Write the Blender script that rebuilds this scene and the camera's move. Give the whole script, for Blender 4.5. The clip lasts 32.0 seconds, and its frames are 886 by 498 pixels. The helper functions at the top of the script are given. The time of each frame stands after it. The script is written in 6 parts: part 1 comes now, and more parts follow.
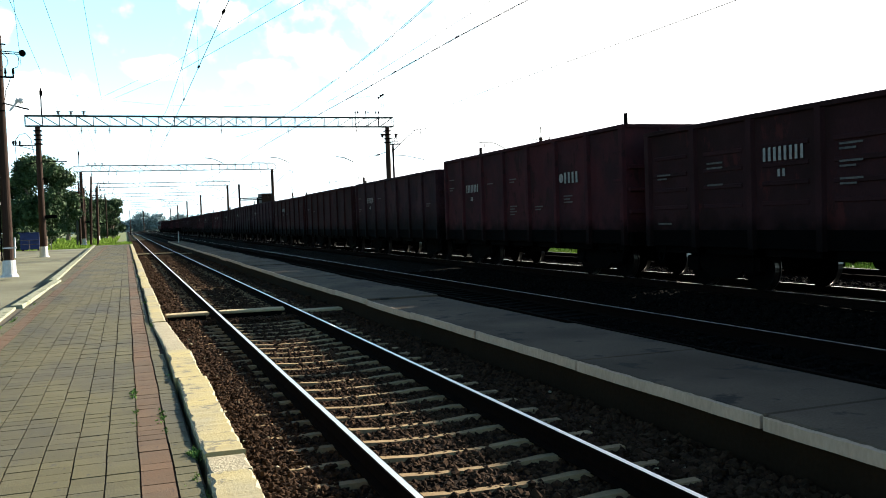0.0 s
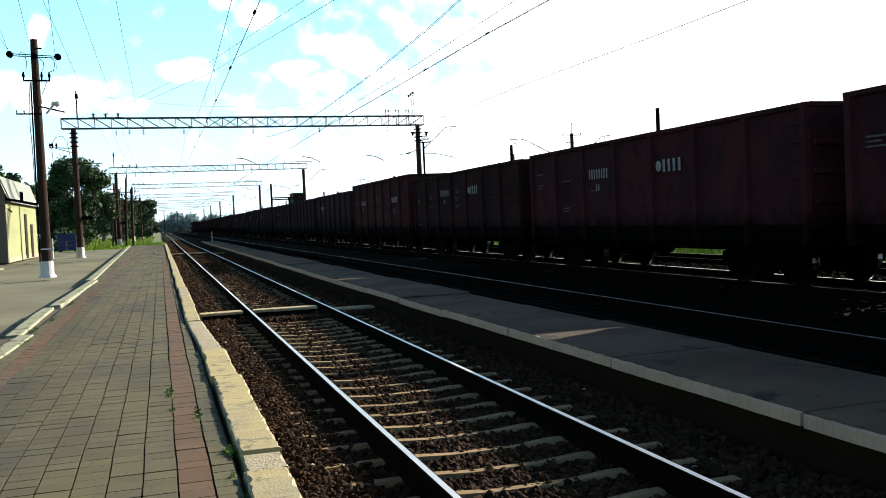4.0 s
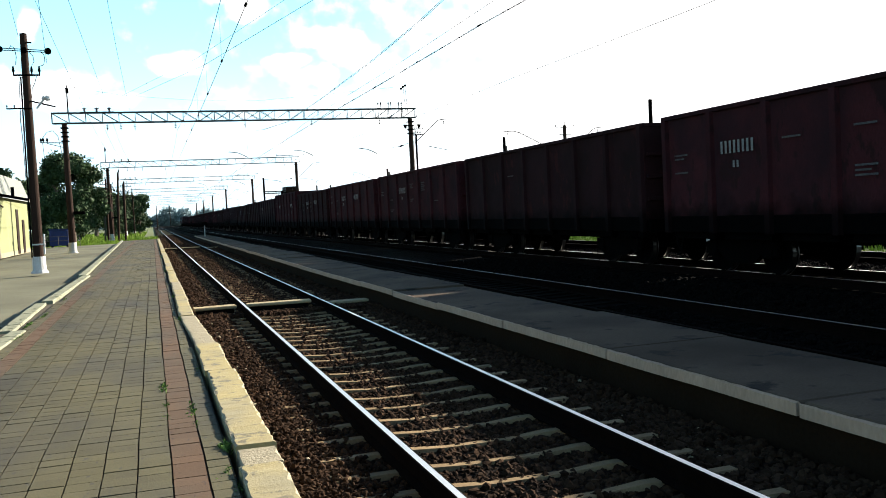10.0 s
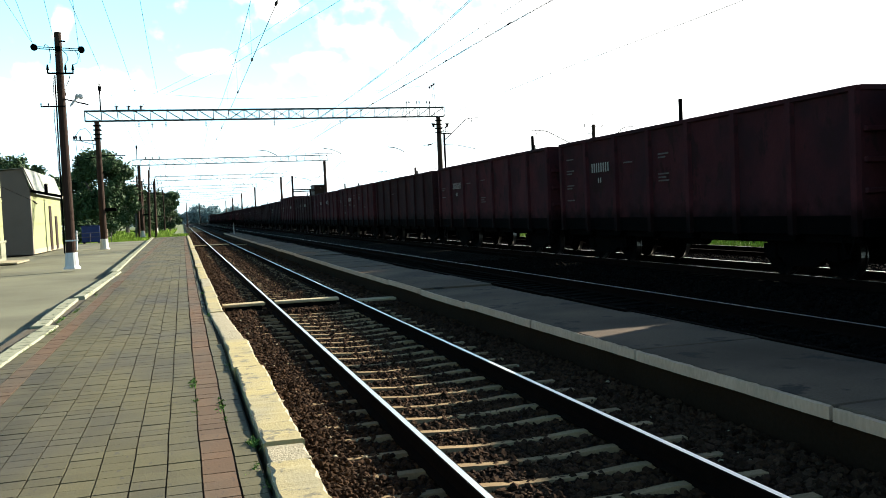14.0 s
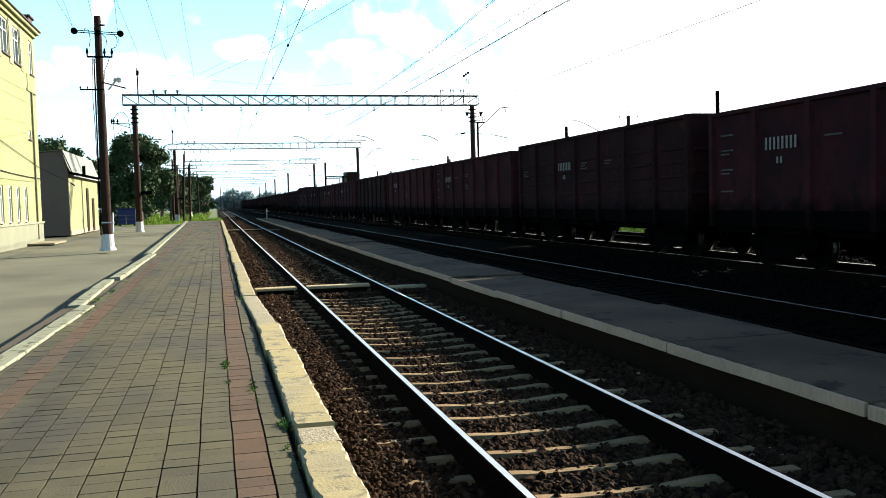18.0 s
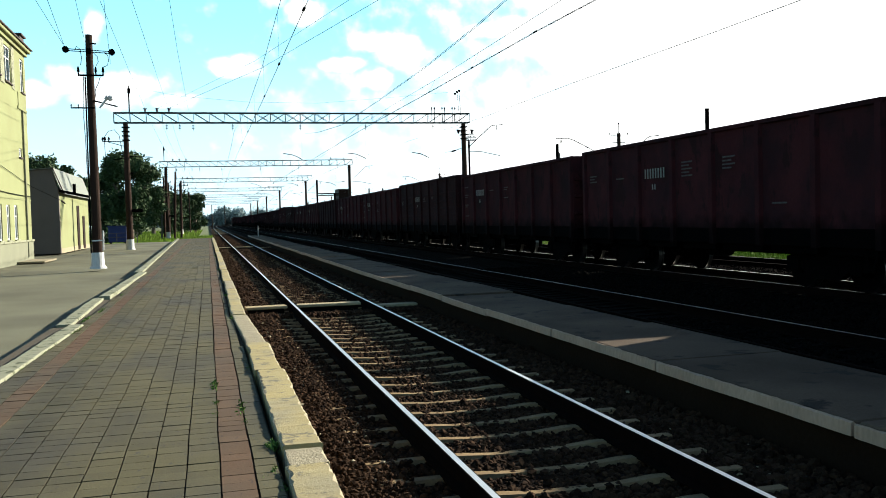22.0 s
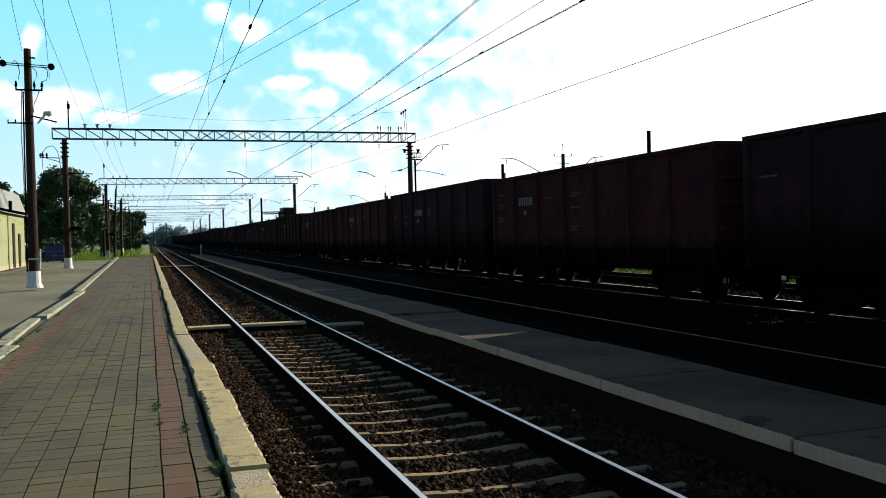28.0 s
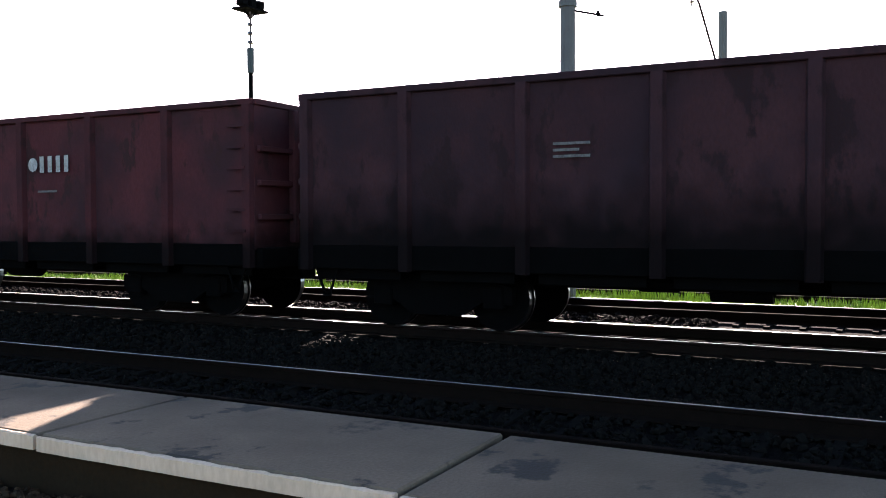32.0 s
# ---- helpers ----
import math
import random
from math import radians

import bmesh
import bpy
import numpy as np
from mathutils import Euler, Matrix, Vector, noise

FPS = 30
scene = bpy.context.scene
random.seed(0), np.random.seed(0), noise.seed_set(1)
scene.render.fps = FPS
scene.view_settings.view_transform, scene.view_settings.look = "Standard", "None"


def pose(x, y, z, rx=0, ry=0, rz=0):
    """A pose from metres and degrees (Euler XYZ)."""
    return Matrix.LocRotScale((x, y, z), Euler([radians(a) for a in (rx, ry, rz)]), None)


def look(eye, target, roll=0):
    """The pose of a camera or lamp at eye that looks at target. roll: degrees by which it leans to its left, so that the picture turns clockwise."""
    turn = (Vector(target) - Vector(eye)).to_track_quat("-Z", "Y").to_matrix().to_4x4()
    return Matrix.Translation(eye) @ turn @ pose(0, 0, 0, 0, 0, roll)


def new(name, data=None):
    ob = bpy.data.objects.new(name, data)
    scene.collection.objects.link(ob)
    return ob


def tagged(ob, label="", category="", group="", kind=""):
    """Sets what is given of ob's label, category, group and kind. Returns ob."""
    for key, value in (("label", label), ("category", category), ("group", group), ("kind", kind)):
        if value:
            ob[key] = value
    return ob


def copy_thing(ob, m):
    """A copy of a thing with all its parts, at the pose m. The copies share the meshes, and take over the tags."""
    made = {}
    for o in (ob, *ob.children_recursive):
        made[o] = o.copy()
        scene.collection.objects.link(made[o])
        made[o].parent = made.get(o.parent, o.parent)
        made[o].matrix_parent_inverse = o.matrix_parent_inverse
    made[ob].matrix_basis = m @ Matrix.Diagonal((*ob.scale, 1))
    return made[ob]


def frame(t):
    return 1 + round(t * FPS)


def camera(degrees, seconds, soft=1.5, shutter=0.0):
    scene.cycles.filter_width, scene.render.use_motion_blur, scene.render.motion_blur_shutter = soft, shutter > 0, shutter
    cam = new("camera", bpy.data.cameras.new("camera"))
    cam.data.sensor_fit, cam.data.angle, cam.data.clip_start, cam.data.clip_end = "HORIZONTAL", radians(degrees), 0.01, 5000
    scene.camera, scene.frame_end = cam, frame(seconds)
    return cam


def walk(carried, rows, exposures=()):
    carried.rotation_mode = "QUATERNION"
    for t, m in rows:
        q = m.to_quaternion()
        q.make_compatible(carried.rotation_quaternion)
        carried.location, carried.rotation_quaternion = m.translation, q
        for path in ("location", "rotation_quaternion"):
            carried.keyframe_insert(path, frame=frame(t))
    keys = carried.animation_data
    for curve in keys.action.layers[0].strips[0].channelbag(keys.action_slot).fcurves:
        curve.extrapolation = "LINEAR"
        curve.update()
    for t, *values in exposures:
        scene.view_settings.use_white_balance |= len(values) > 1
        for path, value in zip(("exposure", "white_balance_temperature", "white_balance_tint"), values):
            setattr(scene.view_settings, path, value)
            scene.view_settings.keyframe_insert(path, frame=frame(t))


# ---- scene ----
EYE = (0.0, 0.0, 1.58)
FOV = 52.9

# seconds, yaw left, pitch up, lean right, in degrees; sway of the eye in metres
TURNS = [
    (0.0, -19.55, -1.99, 1.97, 0.008, -0.056, 0.005), (0.5, -18.94, -1.63, 2.20, 0.017, -0.049, -0.015), (1.0, -18.29, -1.77, 2.55, 0.008, -0.071, -0.006),
    (1.5, -17.81, -1.88, 2.55, 0.022, -0.043, -0.008), (2.0, -17.97, -2.08, 2.50, 0.010, -0.027, -0.012), (2.5, -17.85, -2.35, 2.35, 0.014, 0.049, -0.011),
    (3.0, -17.39, -2.27, 2.21, 0.001, -0.056, -0.004), (3.5, -17.49, -2.02, 2.35, 0.003, -0.030, -0.000), (5.5, -17.24, -2.25, 3.04, -0.002, -0.016, -0.002),
    (6.0, -16.73, -2.30, 2.68, 0.009, -0.063, -0.025), (6.5, -17.70, -2.64, 2.48, -0.001, 0.064, -0.002), (7.0, -17.06, -2.65, 2.57, -0.005, -0.005, 0.002),
    (7.5, -17.11, -3.05, 1.89, 0.001, -0.052, 0.004), (8.0, -18.82, -1.74, 2.15, 0.012, -0.044, 0.008), (8.5, -19.71, -1.66, 2.45, 0.017, -0.073, -0.018),
    (9.0, -19.94, -2.01, 2.72, 0.003, 0.071, 0.002), (9.5, -19.02, -2.38, 2.47, -0.010, -0.024, 0.001), (10.0, -17.95, -2.54, 2.89, 0.004, 0.013, -0.006),
    (10.5, -17.11, -3.16, 2.68, -0.009, 0.036, -0.007), (11.0, -17.24, -3.16, 2.50, 0.002, 0.029, -0.003), (11.5, -17.25, -2.85, 2.98, 0.010, 0.009, -0.002),
    (12.0, -17.21, -2.90, 3.16, 0.013, 0.017, -0.001), (12.5, -17.48, -3.19, 2.84, 0.002, -0.022, 0.003), (13.0, -17.24, -3.19, 2.49, 0.008, -0.009, -0.004),
    (13.5, -16.65, -2.62, 2.59, -0.003, 0.020, 0.002), (14.0, -16.20, -2.53, 2.55, -0.003, 0.031, -0.006), (14.5, -16.73, -2.44, 2.58, -0.000, 0.028, 0.003),
    (16.5, -15.96, -2.85, 1.92, -0.019, 0.060, 0.019), (17.0, -16.41, -3.07, 0.80, -0.011, -0.009, -0.017), (17.5, -14.56, -3.19, 1.10, -0.022, 0.060, -0.012),
    (18.0, -14.19, -3.16, 1.51, -0.019, 0.034, -0.022), (18.5, -13.79, -3.17, 2.00, -0.024, 0.022, -0.011), (19.0, -13.92, -2.66, 1.53, -0.006, 0.003, -0.002),
    (19.5, -13.94, -2.51, 1.19, -0.020, 0.004, -0.001), (20.0, -13.47, -2.32, 1.94, 0.009, -0.019, -0.013), (20.5, -15.02, -3.11, 2.73, -0.013, 0.017, -0.002),
    (21.0, -15.67, -2.87, 2.26, 0.003, -0.010, 0.001), (21.5, -15.45, -1.52, 1.10, -0.004, -0.010, 0.019), (22.0, -14.74, -2.09, 1.59, 0.004, 0.004, 0.005),
    (22.5, -14.51, -2.08, 2.35, 0.017, -0.004, 0.002), (23.0, -15.39, -2.73, 1.00, -0.002, 0.002, 0.005), (23.5, -15.28, -2.60, 0.94, -0.012, -0.016, 0.008),
    (24.0, -15.08, -2.85, 1.58, 0.000, -0.016, 0.010), (24.5, -14.39, -2.22, 2.12, -0.001, -0.034, -0.005), (26.5, -14.96, -2.05, 1.74, -0.017, 0.043, 0.001),
    (27.0, -17.38, -1.32, 1.60, 0.022, 0.026, -0.007), (27.5, -19.60, -1.23, 1.18, 0.003, 0.024, -0.007), (28.0, -18.27, -0.94, 1.36, -0.020, 0.003, 0.005),
    (28.5, -16.86, -0.71, 1.50, -0.021, 0.020, 0.007), (29.0, -16.02, -1.93, 1.66, -0.018, 0.020, -0.006), (29.5, -15.12, -1.09, 1.89, -0.021, 0.025, -0.003),
    (30.0, -14.00, -1.50, 2.03, -0.022, -0.023, -0.003), (30.2, -15.13, -2.16, 1.92, -0.016, 0.0, -0.005), (30.5, -16.18, -2.23, 1.76, -0.007, 0.037, -0.009), (30.6, -16.51, -2.33, 2.20, 0.0, 0.02, -0.005),
]


# the closing swing to the right, with the sway of the eye in metres
SWING = [
    (31.0, -25.54, -2.85, 2.65, 0.087, 0.029, -0.013),
    (31.1, -29.21, -2.88, 2.97, 0.123, 0.102, -0.033),
    (31.4, -40.43, -2.37, 1.75, 0.296, 0.184, -0.075),
    (31.6, -48.66, -2.02, 1.25, 0.284, 0.153, -0.068),
    (31.8, -56.00, -2.22, 0.71, 0.126, -0.037, 0.015),
    (32.0, -62.34, -1.82, 0.22, 0.308, 0.029, -0.074),
]


def aim(yaw, pitch, lean, dx=0.0, dy=0.0, dz=0.0):
    y, p = radians(yaw), radians(pitch)
    way = Vector((-math.sin(y) * math.cos(p), math.cos(y) * math.cos(p), math.sin(p)))
    eye = Vector(EYE) + Vector((dx, dy, dz))
    return look(eye, eye + way, -lean)


# seconds, stops, kelvin, tint
EXPOSURES = [(0.0, 2.38, 6480, 9), (1.0, 2.06, 6400, 9), (6.0, 1.98, 6430, 11), (7.0, 2.24, 6480, 12), (8.0, 2.34, 6580, 14), (9.0, 2.10, 6430, 11), (12.0, 2.52, 6530, 11),
             (13.4, 2.64, 6430, 7), (14.0, 2.38, 6450, 7), (17.0, 2.12, 6380, 9), (19.0, 2.30, 6480, 9), (20.0, 2.01, 6380, 8), (21.0, 2.22, 6480, 10), (22.0, 1.84, 6360, 7),
             (24.0, 2.10, 6530, 11), (27.0, 1.62, 6380, 10), (28.0, 1.39, 6380, 10), (29.0, 1.18, 6330, 9), (30.5, 1.15, 6280, 9),
             (31.2, 1.92, 6330, 12), (31.5, 2.62, 6530, 15), (31.8, 3.45, 6630, 22), (32.0, 3.92, 6730, 26)]
cam = camera(FOV, 32.0, soft=0.97)
walk(cam, [(t, aim(*a)) for t, *a in TURNS + SWING], EXPOSURES)

# ---------------------------------------------------------------- light
SUN_EL, SUN_AZ = 21.7, 68.0          # degrees up; degrees clockwise from the line's direction (+y)
sun_way = Vector((math.sin(radians(SUN_AZ)) * math.cos(radians(SUN_EL)),
                  math.cos(radians(SUN_AZ)) * math.cos(radians(SUN_EL)), math.sin(radians(SUN_EL))))
sun = new("sun", bpy.data.lights.new("sun", "SUN"))
sun.data.energy, sun.data.angle, sun.data.color = 5.0, radians(0.53), (1.0, 0.93, 0.80)
sun.matrix_world = look(sun_way * 50, (0, 0, 0))

world = bpy.data.worlds.new("sky")
scene.world = world
world.use_nodes = True
wn, wl = world.node_tree.nodes, world.node_tree.links
wn.clear()
w_out = wn.new("ShaderNodeOutputWorld")
w_bg = wn.new("ShaderNodeBackground")
w_sky = wn.new("ShaderNodeTexSky")
w_sky.sky_type, w_sky.sun_disc = "NISHITA", False
w_sky.sun_elevation, w_sky.sun_rotation = radians(SUN_EL), radians(SUN_AZ)
w_sky.air_density, w_sky.dust_density, w_sky.ozone_density = 0.5, 0.5, 2.2
w_tc = wn.new("ShaderNodeTexCoord")


def w_math(op, *vals):
    nd = wn.new("ShaderNodeMath")
    nd.operation = op
    for sock, v in zip(nd.inputs, vals):
        if isinstance(v, (int, float)):
            sock.default_value = v
        else:
            wl.new(v, sock)
    return nd.outputs[0]


w_sep = wn.new("ShaderNodeSeparateXYZ")
wl.new(w_tc.outputs["Generated"], w_sep.inputs["Vector"])
w_az = w_math("MULTIPLY", w_math("ARCTAN2", w_sep.outputs["X"], w_sep.outputs["Y"]), 57.29578)     # degrees clockwise from +y
w_el = w_math("MULTIPLY", w_math("ARCSINE", w_sep.outputs["Z"]), 57.29578)                         # degrees up
w_pos = wn.new("ShaderNodeCombineXYZ")
wl.new(w_az, w_pos.inputs["X"])
wl.new(w_el, w_pos.inputs["Y"])
# fair-weather clouds: azimuth, height, half width, half height in degrees
CLOUDS = [(10.85, 11.1, 1.6, 0.7), (12.6, 10.3, 2.0, 1.2), (8.8, 9.75, 1.5, 0.45), (10.8, 8.9, 1.2, 0.8), (14.0, 9.1, 0.9, 0.55), (1.8, 9.55, 1.75, 0.6), (2.5, 10.0, 0.9, 0.5),
          (6.45, 13.0, 1.2, 0.9), (4.55, 13.9, 0.8, 0.75), (-6.2, 11.9, 0.55, 1.0), (-7.7, 8.6, 1.3, 0.8), (-4.1, 8.4, 2.2, 0.8), (-9.5, 7.8, 1.3, 0.8), (-1.8, 7.5, 1.5, 0.5),
          (-5.5, 7.6, 2.0, 0.8)]
CLOUDS += [(18.0, 11.6, 1.7, 0.55), (20.0, 11.8, 1.7, 0.8), (23.0, 13.5, 2.4, 1.8), (22.5, 10.2, 3.2, 1.3), (19.5, 7.0, 2.6, 1.2),
          (34.0, 4.0, 26.0, 7.0), (60.0, 12.0, 42.0, 20.0), (38.0, 11.0, 19.0, 13.0), (25.0, 15.0, 6.5, 6.5), (30.0, 12.0, 11.0, 11.0), (-60.0, 18.0, 9.0, 3.0), (-95.0, 12.0, 12.0, 3.0), (150.0, 16.0, 14.0, 4.0), (-150.0, 14.0, 16.0, 4.0)]
w_field = None
for c_az, c_el, c_w, c_h in CLOUDS:
    mp = wn.new("ShaderNodeMapping")
    mp.inputs["Location"].default_value = (-c_az / c_w, -c_el / c_h, 0)
    mp.inputs["Scale"].default_value = (1 / c_w, 1 / c_h, 1)
    wl.new(w_pos.outputs["Vector"], mp.inputs["Vector"])
    ln = wn.new("ShaderNodeVectorMath")
    ln.operation = "LENGTH"
    wl.new(mp.outputs["Vector"], ln.inputs[0])
    one = w_math("SUBTRACT", 1.0, ln.outputs["Value"])
    w_field = one if w_field is None else w_math("MAXIMUM", w_field, one)
w_n = wn.new("ShaderNodeTexNoise")
w_n.inputs["Scale"].default_value, w_n.inputs["Detail"].default_value, w_n.inputs["Roughness"].default_value = 0.6, 6.0, 0.47
wl.new(w_pos.outputs["Vector"], w_n.inputs["Vector"])
w_r = wn.new("ShaderNodeMapRange")
w_r.interpolation_type = "SMOOTHSTEP"
w_r.inputs["From Min"].default_value, w_r.inputs["From Max"].default_value = -0.3, 0.7
wl.new(w_math("ADD", w_math("MAXIMUM", w_field, -0.6), w_math("MULTIPLY", w_math("SUBTRACT", w_n.outputs["Fac"], 0.5), 2.0)), w_r.inputs["Value"])
w_mix = wn.new("ShaderNodeMix")
w_mix.data_type = "RGBA"
CLOUD = 8.5
w_mix.inputs["B"].default_value = (CLOUD, CLOUD * 0.99, CLOUD * 0.97, 1)
wl.new(w_r.outputs["Result"], w_mix.inputs["Factor"])
w_tone = wn.new("ShaderNodeMix")                         # clear summer blue
w_tone.data_type, w_tone.blend_type = "RGBA", "MULTIPLY"
w_tone.inputs["Factor"].default_value = 1.0
w_tone.inputs["B"].default_value = (0.93, 1.09, 1.12, 1)
wl.new(w_sky.outputs["Color"], w_tone.inputs["A"])
w_lay = w_tone.outputs["Result"]
# haze that thins upwards: sine of the height where it begins to thin and where it ends, share, colour
for z_lo, z_hi, share, tint in ((0.22, 0.55, 1.0, (2.1, 5.4, 7.1)), (0.0, 0.25, 0.95, (4.6, 5.8, 6.15))):
    w_hr, w_haze = wn.new("ShaderNodeMapRange"), wn.new("ShaderNodeMix")
    w_haze.data_type = "RGBA"
    w_hr.interpolation_type = "SMOOTHSTEP"
    w_hr.inputs["From Min"].default_value, w_hr.inputs["From Max"].default_value = z_lo, z_hi
    w_hr.inputs["To Min"].default_value, w_hr.inputs["To Max"].default_value = share, 0.0
    w_haze.inputs["B"].default_value = (*tint, 1)
    wl.new(w_sep.outputs["Z"], w_hr.inputs["Value"])
    wl.new(w_hr.outputs["Result"], w_haze.inputs["Factor"])
    wl.new(w_lay, w_haze.inputs["A"])
    w_lay = w_haze.outputs["Result"]
w_glow, w_gm, w_gz = wn.new("ShaderNodeMapRange"), wn.new("ShaderNodeMix"), wn.new("ShaderNodeMapRange")      # white glare towards the sun
w_gm.data_type = "RGBA"
w_glow.interpolation_type = w_gz.interpolation_type = "SMOOTHSTEP"
w_glow.inputs["From Min"].default_value, w_glow.inputs["From Max"].default_value, w_glow.inputs["To Min"].default_value, w_glow.inputs["To Max"].default_value = 12.0, 62.0, 1.0, 0.0
wl.new(w_math("ABSOLUTE", w_math("SUBTRACT", w_az, SUN_AZ)), w_glow.inputs["Value"])
w_gz.inputs["From Min"].default_value, w_gz.inputs["From Max"].default_value, w_gz.inputs["To Min"].default_value, w_gz.inputs["To Max"].default_value = 14.0, 38.0, 0.85, 0.0
wl.new(w_el, w_gz.inputs["Value"])
wl.new(w_math("MULTIPLY", w_glow.outputs["Result"], w_gz.outputs["Result"]), w_gm.inputs["Factor"])
w_gm.inputs["B"].default_value = (6.4, 6.5, 6.4, 1)
wl.new(w_lay, w_gm.inputs["A"])
wl.new(w_gm.outputs["Result"], w_mix.inputs["A"])
wl.new(w_mix.outputs["Result"], w_bg.inputs["Color"])
w_bg.inputs["Strength"].default_value = 0.062
wl.new(w_bg.outputs["Background"], w_out.inputs["Surface"])


# ---------------------------------------------------------------- materials
def stuff_mat(name, col, col2=None, rough=0.8, metal=0.0, scale=4.0, fine=60.0, amount=0.5, bump=0.3, bump_dist=0.01,
              island=0.0, spots=None, spec=0.18, stretch=(1, 1, 1), wide=None, low_dark=None, laid=False):
    """A procedural surface: two colours mixed by noise at two scales, optional stains, per-piece variation and bump."""
    m = bpy.data.materials.new(name)
    m.use_nodes = True
    n, l = m.node_tree.nodes, m.node_tree.links
    b = n["Principled BSDF"]
    b.inputs["Roughness"].default_value, b.inputs["Metallic"].default_value = rough, metal
    b.inputs["Specular IOR Level"].default_value = spec
    col2 = col2 or tuple(c * 0.6 for c in col)
    tc, mp = n.new("ShaderNodeTexCoord"), n.new("ShaderNodeMapping")
    mp.inputs["Scale"].default_value = stretch
    where = n.new("ShaderNodeNewGeometry").outputs["Position"] if laid else tc.outputs["Object"]      # laid: stains run on from piece to piece
    l.new(where, mp.inputs["Vector"])
    big, small = n.new("ShaderNodeTexNoise"), n.new("ShaderNodeTexNoise")
    big.inputs["Scale"].default_value, big.inputs["Detail"].default_value = scale, 6
    small.inputs["Scale"].default_value, small.inputs["Detail"].default_value = fine, 4
    for t in (big, small):
        l.new(mp.outputs["Vector"], t.inputs["Vector"])
    add = n.new("ShaderNodeMath")
    add.operation = "ADD"
    l.new(big.outputs["Fac"], add.inputs[0])
    l.new(small.outputs["Fac"], add.inputs[1])
    mr = n.new("ShaderNodeMapRange")
    mr.inputs["From Min"].default_value, mr.inputs["From Max"].default_value = 1.0 - amount * 0.5, 1.0 + amount * 0.5
    l.new(add.outputs[0], mr.inputs["Value"])
    mix = n.new("ShaderNodeMix")
    mix.data_type = "RGBA"
    mix.inputs["A"].default_value, mix.inputs["B"].default_value = (*col2, 1), (*col, 1)
    l.new(mr.outputs["Result"], mix.inputs["Factor"])
    out = mix.outputs["Result"]
    if wide:                                             # broad dirt at the scale of metres
        wv = n.new("ShaderNodeTexNoise")
        wv.inputs["Scale"].default_value, wv.inputs["Detail"].default_value = wide[1], 5
        l.new(mp.outputs["Vector"] if laid else where, wv.inputs["Vector"])
        wr = n.new("ShaderNodeMapRange")
        wr.inputs["From Min"].default_value, wr.inputs["From Max"].default_value = 0.42, 0.66
        wr.inputs["To Max"].default_value = wide[2]
        l.new(wv.outputs["Fac"], wr.inputs["Value"])
        wm = n.new("ShaderNodeMix")
        wm.data_type = "RGBA"
        wm.inputs["B"].default_value = (*wide[0], 1)
        l.new(wr.outputs["Result"], wm.inputs["Factor"])
        l.new(out, wm.inputs["A"])
        out = wm.outputs["Result"]
    if spots:                                            # worn-through patches with their own colour
        sp = n.new("ShaderNodeTexNoise")
        sp.inputs["Scale"].default_value, sp.inputs["Detail"].default_value, sp.inputs["Roughness"].default_value = spots[1], 9, 0.65
        l.new(mp.outputs["Vector"], sp.inputs["Vector"])
        sr = n.new("ShaderNodeMapRange")
        sr.inputs["From Min"].default_value, sr.inputs["From Max"].default_value = spots[2], spots[2] + 0.05
        l.new(sp.outputs["Fac"], sr.inputs["Value"])
        sm = n.new("ShaderNodeMix")
        sm.data_type = "RGBA"
        sm.inputs["B"].default_value = (*spots[0], 1)
        l.new(sr.outputs["Result"], sm.inputs["Factor"])
        l.new(out, sm.inputs["A"])
        out = sm.outputs["Result"]
    if low_dark:                                             # darker towards the bottom, with a ragged upper limit
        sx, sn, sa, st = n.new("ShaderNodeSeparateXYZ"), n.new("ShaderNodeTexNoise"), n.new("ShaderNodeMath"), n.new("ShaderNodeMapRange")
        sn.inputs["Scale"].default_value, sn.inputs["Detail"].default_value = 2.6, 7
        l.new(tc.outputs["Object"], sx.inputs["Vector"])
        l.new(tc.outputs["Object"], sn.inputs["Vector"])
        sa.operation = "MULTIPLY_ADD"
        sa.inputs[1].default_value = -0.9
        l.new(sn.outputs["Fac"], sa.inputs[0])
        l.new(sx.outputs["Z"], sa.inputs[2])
        st.inputs["From Min"].default_value, st.inputs["From Max"].default_value = low_dark[1] - 0.45, low_dark[2] - 0.45
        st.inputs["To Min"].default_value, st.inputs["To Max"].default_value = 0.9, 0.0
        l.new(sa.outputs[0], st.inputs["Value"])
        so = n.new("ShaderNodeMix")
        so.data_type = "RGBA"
        so.inputs["B"].default_value = (*low_dark[0], 1)
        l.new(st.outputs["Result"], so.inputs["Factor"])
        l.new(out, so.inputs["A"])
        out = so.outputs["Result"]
    if island:
        src = n.new("ShaderNodeNewGeometry").outputs["Random Per Island"] if island > 0 else n.new("ShaderNodeObjectInfo").outputs["Random"]
        hv = n.new("ShaderNodeHueSaturation")
        vr = n.new("ShaderNodeMapRange")
        vr.inputs["To Min"].default_value, vr.inputs["To Max"].default_value = 1 - abs(island), 1 + abs(island)
        l.new(src, vr.inputs["Value"])
        l.new(vr.outputs["Result"], hv.inputs["Value"])
        l.new(out, hv.inputs["Color"])
        out = hv.outputs["Color"]
    l.new(out, b.inputs["Base Color"])
    if bump:
        bp = n.new("ShaderNodeBump")
        bp.inputs["Strength"].default_value, bp.inputs["Distance"].default_value = bump, bump_dist
        l.new(small.outputs["Fac"], bp.inputs["Height"])
        l.new(bp.outputs["Normal"], b.inputs["Normal"])
    return m


